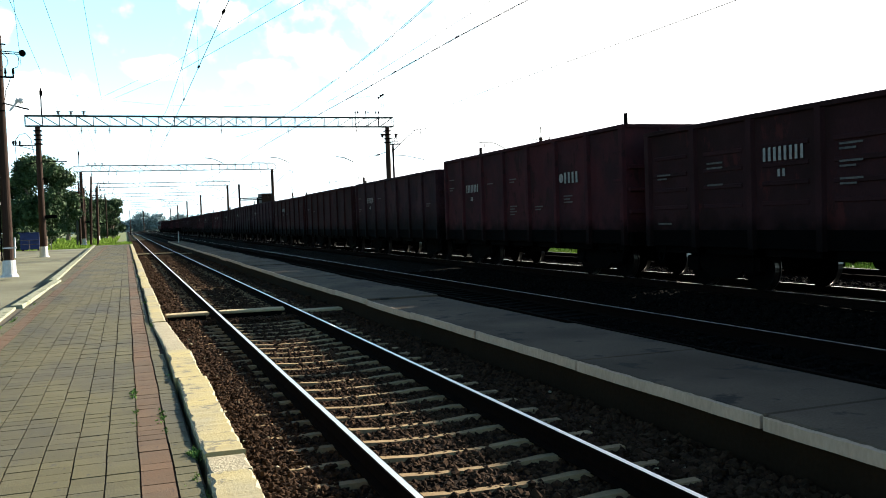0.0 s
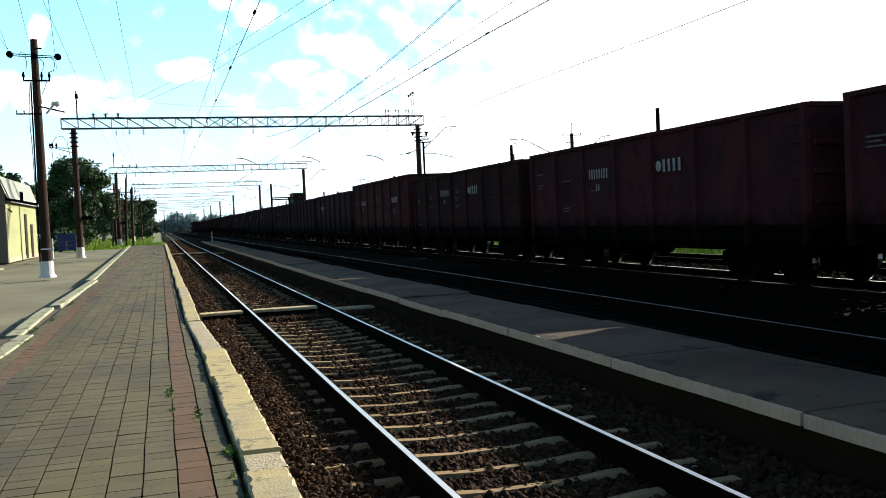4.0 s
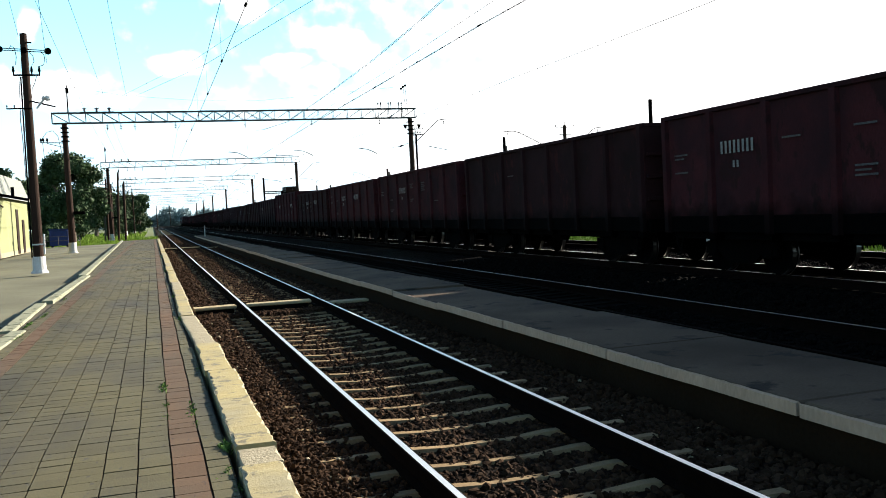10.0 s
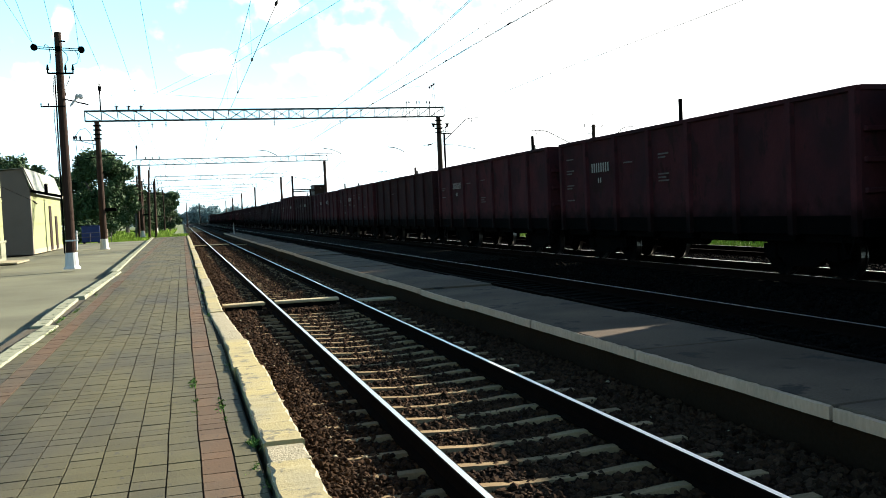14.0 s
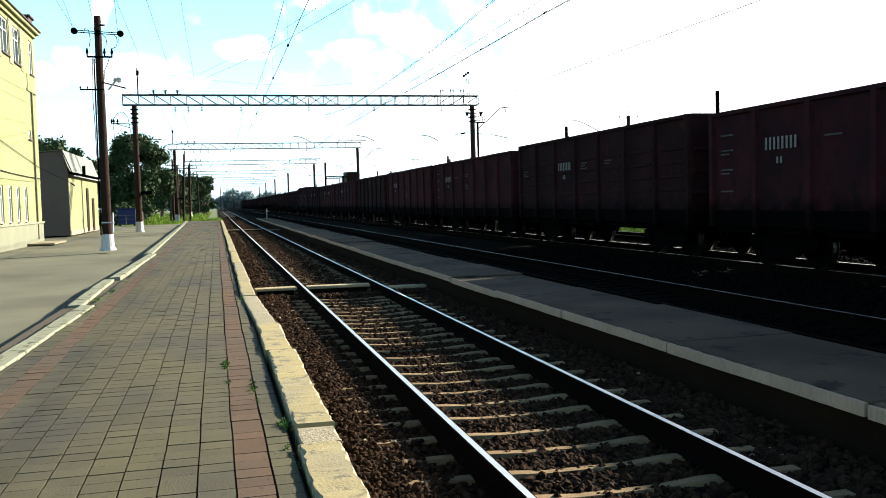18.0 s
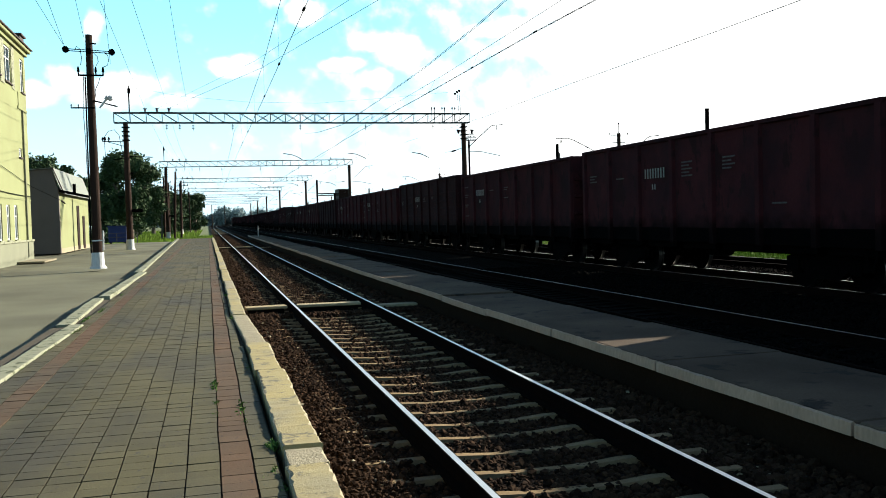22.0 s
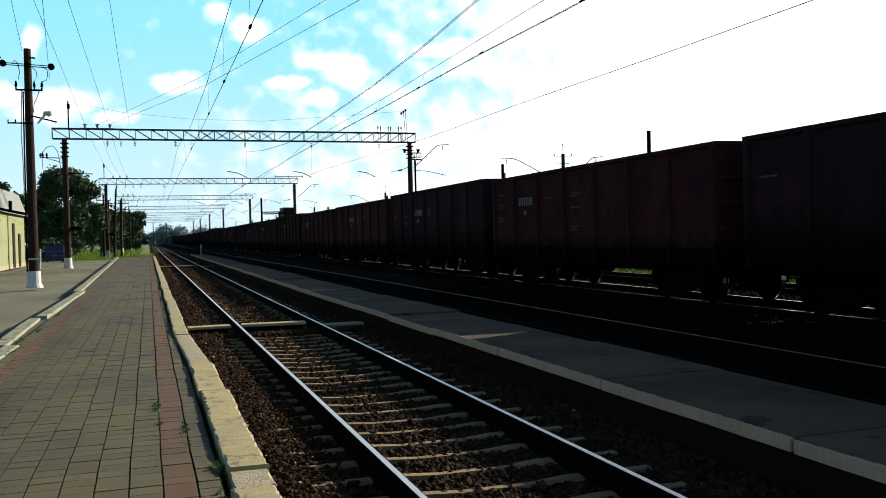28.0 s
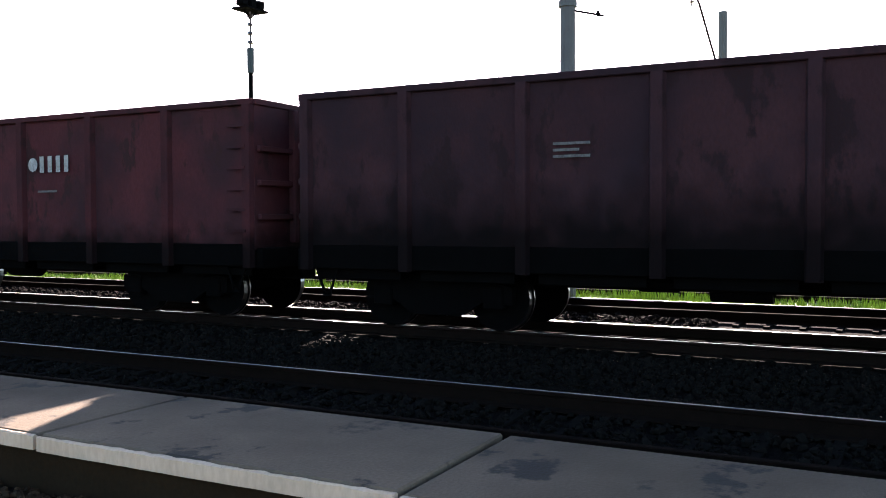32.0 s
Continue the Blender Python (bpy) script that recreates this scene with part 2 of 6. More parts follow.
M_PAVER = stuff_mat("grey_paver", (0.0793, 0.0689, 0.0365), (0.0519, 0.0452, 0.0235), 0.85, scale=1.3, fine=70, amount=1.1, island=0.09,
                    wide=((0.040, 0.0365, 0.0285), 0.9, 0.9), bump=0.6, spots=((0.0438, 0.0404, 0.0303), 16.0, 0.60), bump_dist=0.004, spec=0.1, laid=True, stretch=(1, 0.4, 1))
M_PAVER1 = stuff_mat("grey_paver_single", (0.0793, 0.0689, 0.0365), (0.0519, 0.0452, 0.0235), 0.85, scale=1.3, fine=70, amount=1.1, island=-0.09,
                     wide=((0.040, 0.0365, 0.0285), 0.9, 0.9), bump=0.6, spots=((0.0438, 0.0404, 0.0303), 16.0, 0.60), bump_dist=0.004, spec=0.1, laid=True, stretch=(1, 0.4, 1))
M_REDPAV = stuff_mat("red_paver", (0.0918, 0.0541, 0.0309), (0.0614, 0.0369, 0.0212), 0.85, scale=1.5, fine=70, amount=1.1, island=0.09,
                     wide=((0.056, 0.0440, 0.0300), 0.9, 0.8), bump=0.6, spots=((0.0506, 0.0337, 0.0253), 16.0, 0.60), bump_dist=0.004, spec=0.1, laid=True, stretch=(1, 0.4, 1))
M_REDPAV1 = stuff_mat("red_paver_single", (0.0918, 0.0541, 0.0309), (0.0614, 0.0369, 0.0212), 0.85, scale=1.5, fine=70, amount=1.1, island=-0.09,
                      wide=((0.056, 0.0440, 0.0300), 0.9, 0.8), bump=0.6, spots=((0.0506, 0.0337, 0.0253), 16.0, 0.60), bump_dist=0.004, spec=0.1, laid=True, stretch=(1, 0.4, 1))
M_JOINT = stuff_mat("joint_soil", (0.0386, 0.0316, 0.0225), rough=0.95, scale=6, fine=90, bump=0.6, spec=0.02)
M_ASPHALT = stuff_mat("old_asphalt", (0.131, 0.125, 0.0819), (0.0905, 0.085, 0.0566), 0.9, scale=0.5, fine=140, amount=0.7,
                      wide=((0.068, 0.0636, 0.0429), 0.22, 0.8), bump=0.5, bump_dist=0.006, spec=0.08)
M_KERB = stuff_mat("yellow_painted_concrete", (0.282, 0.23, 0.102), (0.226, 0.173, 0.0721), 0.8, scale=5, fine=60, amount=0.8,
                   spots=((0.113, 0.096, 0.0619), 6.5, 0.565), wide=((0.181, 0.156, 0.0971), 1.1, 0.8), bump=0.5, bump_dist=0.008)
M_KERBW = stuff_mat("whitewashed_concrete", (0.208, 0.209, 0.144), (0.141, 0.138, 0.092), 0.85, scale=3, fine=50, amount=0.8,
                    spots=((0.062, 0.0649, 0.0374), 5.0, 0.54), bump=0.5, bump_dist=0.008, spec=0.1)
M_KERBG = stuff_mat("bare_worn_concrete", (0.26, 0.22, 0.141), (0.158, 0.132, 0.0853), 0.9, scale=6, fine=45, amount=0.9, bump=0.9, bump_dist=0.012)
M_SLAB = stuff_mat("island_concrete", (0.0823, 0.0591, 0.0406), (0.0498, 0.0367, 0.0253), 0.85, scale=0.8, fine=40, amount=0.8, island=-0.06,
                   wide=((0.0366, 0.0267, 0.0184), 0.6, 0.95), spots=((0.021, 0.0178, 0.0153), 1.6, 0.57), bump=0.7, bump_dist=0.008, spec=0.03)
M_EDGE = stuff_mat("island_edge_concrete", (0.331, 0.234, 0.166), (0.211, 0.149, 0.104), 0.85, scale=2.0, fine=30, amount=0.8,
                   spots=((0.27, 0.187, 0.126), 5.0, 0.62), bump=0.5, bump_dist=0.008, stretch=(1, 1, 0.4), spec=0.05)
# footing concrete, much darker and browner than the slabs above
M_WALL = stuff_mat("dark_concrete_wall", (0.0152, 0.00912, 0.0052), (0.00759, 0.00456, 0.00259), 0.9, scale=1.5, fine=25, amount=0.9, bump=0.5, spec=0.02)
M_BALLAST = stuff_mat("ballast_bed", (0.0143, 0.0091, 0.00627), (0.00514, 0.00343, 0.00257), 0.95, scale=9, fine=34, amount=1.0, bump=1.0, bump_dist=0.05, spec=0.02)
M_STONE = stuff_mat("ballast_stone", (0.0344, 0.0191, 0.0105), (0.0142, 0.00808, 0.0048), 0.9, scale=10, fine=60, amount=0.8, island=0.55, bump=0.3, spec=0.02)
# near-black bed between the tracks: the train's shade is put into the colour
M_DARKBALLAST = stuff_mat("shade_dark_ballast_bed", (0.0032, 0.0028, 0.0024), (0.0014, 0.0012, 0.001), 1.0, scale=7, fine=26, amount=1.0, bump=1.0, bump_dist=0.06, spec=0.01)
M_SLEEPER = stuff_mat("concrete_sleeper", (0.2, 0.139, 0.0753), (0.125, 0.0837, 0.0449), 0.85, scale=6, fine=50, amount=0.8, island=-0.12, bump=0.4, spec=0.03)
# sleepers and stones beyond track 1, near-black with shade in the colour
M_DARKSLEEP = stuff_mat("shade_dark_sleeper", (0.00416, 0.00352, 0.00288), (0.00224, 0.00192, 0.0016), 1.0, scale=5, fine=45, amount=0.8, island=0.12, bump=0.4, spec=0.01)
M_RAILTOP = stuff_mat("polished_rail_head", (0.72, 0.68, 0.63), (0.58, 0.54, 0.5), 0.46, 1.0, scale=3, fine=60, amount=0.6, bump=0.04, stretch=(1, 0.05, 1))
M_RAILDULL = stuff_mat("dull_rail_head", (0.255, 0.225, 0.196), (0.165, 0.145, 0.126), 0.5, 0.9, scale=3, fine=60, amount=0.6, bump=0.04, stretch=(1, 0.05, 1))
# rust darkened to near-black: the shade on the rail sides is put in
M_RAIL = stuff_mat("dark_rusty_rail_side", (0.00495, 0.00293, 0.00225), (0.0027, 0.0018, 0.00135), 1.0, 0.0, scale=8, fine=60, bump=0.3, spec=0.01)
M_TIMBER = stuff_mat("grey_timber", (0.351, 0.277, 0.164), (0.227, 0.176, 0.101), 0.85, scale=5, fine=30, amount=0.8, stretch=(1, 9, 9), bump=0.5, spec=0.05)
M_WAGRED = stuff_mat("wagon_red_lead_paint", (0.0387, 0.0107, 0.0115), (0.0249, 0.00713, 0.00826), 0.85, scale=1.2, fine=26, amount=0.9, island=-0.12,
                     spots=((0.0166, 0.00713, 0.00733), 2.2, 0.55), wide=((0.0158, 0.00713, 0.00826), 0.9, 0.9), low_dark=((0.000778, 0.000676, 0.00058), 1.15, 1.6), bump=0.25, stretch=(1, 1, 0.5), spec=0.03)
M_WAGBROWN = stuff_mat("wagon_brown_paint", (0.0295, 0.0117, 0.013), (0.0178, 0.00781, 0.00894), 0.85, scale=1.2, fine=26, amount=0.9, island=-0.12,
                       spots=((0.0127, 0.00637, 0.00717), 2.2, 0.54), wide=((0.0127, 0.00709, 0.00894), 0.9, 0.9), low_dark=((0.000894, 0.000657, 0.000569), 1.4, 2.25), bump=0.25, stretch=(1, 1, 0.5), spec=0.03)
M_WAGDARK = stuff_mat("wagon_dull_black_paint", (0.0242, 0.00931, 0.00984), (0.0129, 0.00529, 0.00575), 0.85, scale=1.2, fine=26, amount=0.9, island=-0.12,
                      spots=((0.0300, 0.0085, 0.0080), 1.8, 0.59), wide=((0.0113, 0.00529, 0.00492), 0.9, 0.9), low_dark=((0.000875, 0.000734, 0.000683), 1.15, 1.6), bump=0.25, stretch=(1, 1, 0.5), spec=0.03)
# near-black steel and ironwork; the shade under the wagons is in this colour
M_UNDER = stuff_mat("near_black_steel", (0.00112, 0.00098, 0.00098), (0.00056, 0.00049, 0.00049), 1.0, 0.0, scale=6, fine=50, spec=0.02)
M_TREAD = stuff_mat("polished_wheel_tread", (0.14, 0.135, 0.13), rough=0.3, metal=1.0, scale=6, fine=50, bump=0.05)
M_MARK = stuff_mat("white_stencil_paint", (0.248, 0.236, 0.218), (0.0832, 0.073, 0.0676), 0.7, scale=14, fine=50, amount=0.9, spec=0.05)
M_NOTE = stuff_mat("faded_stencil_paint", (0.0896, 0.0833, 0.0784), (0.0262, 0.0214, 0.0202), 0.75, scale=11, fine=40, amount=0.9, spec=0.04)
M_POLE = stuff_mat("creosoted_timber_pole", (0.0295, 0.0169, 0.0119), (0.0155, 0.0093, 0.00675), 0.85, scale=4, fine=40, amount=0.9, stretch=(6, 6, 0.5), bump=0.5, spec=0.05)
M_WHITE = stuff_mat("whitewash", (0.433, 0.427, 0.41), (0.351, 0.339, 0.322), 0.85, scale=6, fine=40, amount=0.6, bump=0.3)
M_STEEL = stuff_mat("dark_green_steel", (0.0225, 0.0275, 0.026), (0.015, 0.018, 0.0175), 0.6, 0.3, scale=3, fine=30, bump=0.1)
M_CONC = stuff_mat("grey_concrete_post", (0.0606, 0.0569, 0.0529), (0.0403, 0.0378, 0.0353), 0.85, scale=2, fine=40, amount=0.7, bump=0.3)
M_WIRE = stuff_mat("bronze_wire", (0.012, 0.013, 0.014), rough=0.7, metal=0.0, spec=0.05, bump=0)
M_GLAZE = stuff_mat("brown_porcelain", (0.03, 0.018, 0.014), rough=0.35, scale=5, fine=30, bump=0)
M_PLASTER = stuff_mat("pale_yellow_plaster", (0.169, 0.18, 0.0874), (0.147, 0.154, 0.0743), 0.9, scale=0.6, fine=30, amount=0.7,
                      wide=((0.13, 0.127, 0.062), 0.35, 0.55), spots=((0.113, 0.112, 0.062), 0.8, 0.66), bump=0.3, spec=0.1)
M_PLINTH = stuff_mat("ochre_plinth_plaster", (0.144, 0.147, 0.0991), (0.113, 0.112, 0.0803), 0.9, scale=0.9, fine=30, amount=0.8, bump=0.3, spec=0.1)
# grey of the shed's gable; also painted-in shade on the station's end wall
M_GREYWALL = stuff_mat("grey_shade_wall", (0.122, 0.105, 0.0951), (0.0963, 0.082, 0.0754), 0.9, scale=0.7, fine=30, amount=0.7, bump=0.3, spec=0.08)
M_ROOF = stuff_mat("galvanised_roof_sheet", (0.144, 0.151, 0.126), (0.115, 0.121, 0.101), 0.6, 0.0, scale=0.8, fine=20, amount=0.7, bump=0.1, spec=0.1)
M_DARKROOF = stuff_mat("dark_roof_felt", (0.06, 0.045, 0.04), rough=0.8, scale=2, fine=30)
M_FRAME = stuff_mat("white_window_paint", (0.487, 0.487, 0.474), (0.412, 0.412, 0.399), 0.5, scale=4, fine=40, amount=0.5, bump=0.1)
M_BROWN = stuff_mat("brown_door_paint", (0.0154, 0.007, 0.0049), rough=0.6, scale=3, fine=40, spec=0.05)
M_BLUE = stuff_mat("blue_container_paint", (0.015, 0.025, 0.085), (0.01, 0.0165, 0.055), 0.5, scale=2, fine=30, amount=0.6, bump=0.1)
M_BARK = stuff_mat("bark", (0.09, 0.07, 0.05), rough=0.9, scale=8, fine=40, bump=0.8)
M_LEAF = stuff_mat("tree_leaf", (0.0438, 0.0676, 0.0269), (0.0205, 0.0369, 0.0154), 0.6, scale=0.5, fine=3, amount=1.0, island=0.35, bump=0, spec=0.05)
# far leaves carry the distance haze in their colour, paler and bluer
M_HAZELEAF = stuff_mat("haze_tinted_leaf", (0.175, 0.219, 0.219), (0.103, 0.146, 0.146), 0.7, scale=0.3, fine=2, amount=1.0, island=0.3, bump=0, spec=0.02)
M_GRASS = stuff_mat("grass_blade", (0.145, 0.218, 0.0229), (0.0827, 0.134, 0.0153), 0.6, scale=0.4, fine=3, amount=1.0, island=0.35, bump=0, spec=0.03)
M_WEED = stuff_mat("weed_leaf", (0.101, 0.162, 0.0405), (0.054, 0.0945, 0.0243), 0.6, scale=3, fine=20, amount=1.0, island=0.4, bump=0, spec=0.03)
M_SOIL = stuff_mat("earth_and_grass", (0.10, 0.12, 0.04), (0.06, 0.065, 0.03), 0.95, scale=0.4, fine=8, amount=0.9, bump=0.6, bump_dist=0.05)
M_VERGE = stuff_mat("bare_earth_strip", (0.0663, 0.0516, 0.032), (0.0393, 0.032, 0.0207), 0.95, scale=2, fine=60, amount=0.8, bump=0.6)
M_SIGN = stuff_mat("grey_sign_paint", (0.30, 0.29, 0.27), rough=0.6, scale=4, fine=40)
M_LAMPGLASS = stuff_mat("floodlight_glass", (0.55, 0.57, 0.6), rough=0.15, scale=4, fine=40, bump=0)


def glass_mat(name):
    m = bpy.data.materials.new(name)
    m.use_nodes = True
    b = m.node_tree.nodes["Principled BSDF"]
    b.inputs["Base Color"].default_value = (0.03, 0.04, 0.045, 1)
    b.inputs["Roughness"].default_value = 0.04
    b.inputs["Specular IOR Level"].default_value = 0.8
    return m


M_GLASS = glass_mat("window_pane")


# ---------------------------------------------------------------- mesh helpers
def box(bm, x0, x1, y0, y1, z0, z1, bevel=0.0):
    m = Matrix.LocRotScale(((x0 + x1) / 2, (y0 + y1) / 2, (z0 + z1) / 2), None, (x1 - x0, y1 - y0, z1 - z0))
    r = bmesh.ops.create_cube(bm, size=1, matrix=m)
    if bevel:
        es = list({e for v in r["verts"] for e in v.link_edges})
        bmesh.ops.bevel(bm, geom=es, offset=bevel, segments=1, affect="EDGES")
    return bm


def rod(bm, p, q, r0, r1=None, seg=8):
    p, q = Vector(p), Vector(q)
    d = q - p
    m = Matrix.Translation((p + q) / 2) @ d.to_track_quat("Z", "Y").to_matrix().to_4x4()
    bmesh.ops.create_cone(bm, cap_ends=True, segments=seg, radius1=r0, radius2=r0 if r1 is None else r1, depth=d.length, matrix=m)
    return bm


def bar(bm, p, q, w, h=None):
    """A square bar from p to q."""
    p, q = Vector(p), Vector(q)
    d = q - p
    m = Matrix.Translation((p + q) / 2) @ d.to_track_quat("Z", "Y").to_matrix().to_4x4() @ Matrix.Diagonal((w, h or w, d.length, 1))
    bmesh.ops.create_cube(bm, size=1, matrix=m)
    return bm


def finish(name, bm, material, smooth=False):
    me = bpy.data.meshes.new(name)
    bm.normal_update()
    bm.to_mesh(me)
    bm.free()
    for m in (material if isinstance(material, (list, tuple)) else [material]):
        me.materials.append(m)
    if smooth:
        me.shade_smooth()
    return me


def part(name, bm, material, parent, label="", smooth=False):
    me = bm if isinstance(bm, bpy.types.Mesh) else finish(name, bm, material, smooth)
    ob = new(name, me)
    ob.parent = parent
    if label:
        tagged(ob, label)
    return ob


def thing(name, label, category, at=(0, 0, 0), group="", kind="", data=None, turn=0):
    ob = new(name, data)
    ob.matrix_world = pose(*at, 0, 0, turn)
    return tagged(ob, label, category, group, kind)


def solid(name, bm, material, label, category, at=(0, 0, 0), kind="", group="", smooth=False):
    return thing(name, label, category, at, group, kind, finish(name, bm, material, smooth))


def raw_mesh(name, verts, faces, material):
    me = bpy.data.meshes.new(name)
    me.from_pydata(verts, [], faces)
    for m in (material if isinstance(material, (list, tuple)) else [material]):
        me.materials.append(m)
    me.update()
    return me


def B():
    return bmesh.new()



# ---------------------------------------------------------------- plan, in metres
Z_RAIL1, Z_RAIL2, Z_RAIL3, Z_RAIL4 = -0.20, -0.10, -0.12, -0.12
AXIS1, AXIS2, AXIS3, AXIS4, AXIS5 = 2.505, 7.345, 13.10, 17.35, 23.6
END = 97.0             # far end of the platform
GANTRY_Y, GANTRY_STEP = 66.5, 48.5


# ---------------------------------------------------------------- ground
def ground():
    bm = B()
    for x0, x1, y0, y1 in [(-900, 900, -400, 2600)]:
        box(bm, x0, x1, y0, y1, -1.6, -0.62)
    solid("ground", bm, M_SOIL, "earth and rough grass around the station", "ground", kind="structure")
    # raised bed of the yard, with a sloping edge
    ys = (-60.0, 900.0)
    prof = [(0.55, -0.44), (1.0, -0.415), (4.1, -0.415), (4.8, -0.44), (5.2, -0.32), (9.3, -0.31), (10.2, -0.36), (11.6, -0.32), (14.7, -0.32), (15.6, -0.33), (19.0, -0.33), (20.2, -0.45), (60.0, -0.5)]
    v = [(x, y, z) for y in ys for x, z in prof]
    n = len(prof)
    f = [(i, i + 1, n + i + 1, n + i) for i in range(n - 1)]
    me = raw_mesh("ballast", v, f, [M_BALLAST, M_DARKBALLAST, M_SOIL])
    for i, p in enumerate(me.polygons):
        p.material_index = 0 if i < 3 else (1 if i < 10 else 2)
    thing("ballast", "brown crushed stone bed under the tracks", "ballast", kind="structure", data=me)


ground()


# ---------------------------------------------------------------- tracks
def rail_mesh(y0, y1, head=None):
    """One rail, foot at z = -0.18 and head at 0."""
    prof = [(-0.075, -0.18), (0.075, -0.18), (0.075, -0.168), (0.012, -0.145), (0.009, -0.045), (0.036, -0.036), (0.0375, -0.008), (0.032, -0.002), (0.023, 0.0),
            (-0.023, 0.0), (-0.032, -0.002), (-0.0375, -0.008), (-0.036, -0.036), (-0.009, -0.045), (-0.012, -0.145), (-0.075, -0.168)]
    n = len(prof)
    v = [(x, y, z) for y in (y0, y1) for x, z in prof]
    f = [(i, (i + 1) % n, n + (i + 1) % n, n + i) for i in range(n)] + [tuple(range(n - 1, -1, -1)), tuple(range(n, 2 * n))]
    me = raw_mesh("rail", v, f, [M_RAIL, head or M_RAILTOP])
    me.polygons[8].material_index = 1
    return me


def sleeper_bm():
    """A concrete sleeper: high under the rails, sunk in the middle."""
    bm = B()
    st = [(-1.35, 0.0), (-1.15, 0.0), (-0.6, 0.0), (-0.3, -0.022), (0.3, -0.022), (0.6, 0.0), (1.15, 0.0), (1.35, 0.0)]
    rings = []
    for x, dz in st:
        w = 0.046 if abs(x) > 0.4 else 0.038
        rings.append([bm.verts.new(c) for c in ((x, -0.085, -0.2), (x, 0.085, -0.2), (x, w, dz), (x, -w, dz))])
    for a, b in zip(rings, rings[1:]):
        for i in range(4):
            bm.faces.new((a[i], a[(i + 1) % 4], b[(i + 1) % 4], b[i]))
    bm.faces.new(rings[0][::-1])
    bm.faces.new(rings[-1])
    bmesh.ops.recalc_face_normals(bm, faces=bm.faces[:])
    return bm


def track(name, axis, z, y1, label, near=None, step=0.543, mat=M_DARKSLEEP, head=None):
    t = thing(name, label, "railway track", (axis, 0, z), kind="structure")
    rm = rail_mesh(-60, y1, head)
    dark_headed = rail_mesh(-60, y1, M_RAIL) if head else rm          # left rail's head kept dark: the dark train's reflection put into its colour
    for s in (-0.7975, 0.7975):
        r = part("rail", dark_headed if s < 0 else rm, None, t, "rail with a darkened head" if head and s < 0 else "worn rail with a bright head")
        r.location = (s, 0, 0)
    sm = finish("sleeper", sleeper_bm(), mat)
    y, rest = -12.0, []
    jr = random.Random(name)
    while y < min(y1, 300):
        wob = jr.uniform(-0.025, 0.025)
        if near and near[0] <= y <= near[1]:
            s = part("sleeper", sm, None, t)
            s.location, s.rotation_euler = (jr.uniform(-0.02, 0.02), y + wob, -0.17), (0, 0, jr.uniform(-0.012, 0.012))
        else:
            rest.append((y + wob, jr.uniform(-0.02, 0.02)))
        y += step
    co = np.array([v.co[:] for v in sm.vertices])
    fc = [tuple(p.vertices) for p in sm.polygons]
    vs, fs = [], []
    for i, (yy, dx) in enumerate(rest):
        vs.extend(map(tuple, co + (dx, yy, -0.17)))
        fs.extend(tuple(a + i * len(co) for a in f) for f in fc)
    if vs:
        tagged(part("sleepers", raw_mesh("sleepers", vs, fs, mat), None, t), kind="stuff")
    return t


track("track_1", AXIS1, Z_RAIL1, 700, "straight track with concrete sleepers beside the platform", (2.0, 90.0), mat=M_SLEEPER)
track("track_2", AXIS2, Z_RAIL2, 700, "dark track behind the low concrete platform", (-8.0, 30.0), head=M_RAILDULL)
track("track_3", AXIS3, Z_RAIL3, 900, "dark track under the freight train")
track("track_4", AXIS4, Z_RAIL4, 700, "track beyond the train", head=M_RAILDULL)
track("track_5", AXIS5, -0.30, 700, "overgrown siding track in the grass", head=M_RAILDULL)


# ---------------------------------------------------------------- platforms
def platform():
    base = thing("platform", "paved station platform with a red stripe of pavers", "platform", kind="structure")
    bm = B()
    box(bm, -1.95, 0.40, -12, END, -0.62, -0.017)
    part("bed", bm, M_JOINT, base)
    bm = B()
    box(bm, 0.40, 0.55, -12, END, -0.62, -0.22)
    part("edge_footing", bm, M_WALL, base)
    return base


PLATFORM = platform()


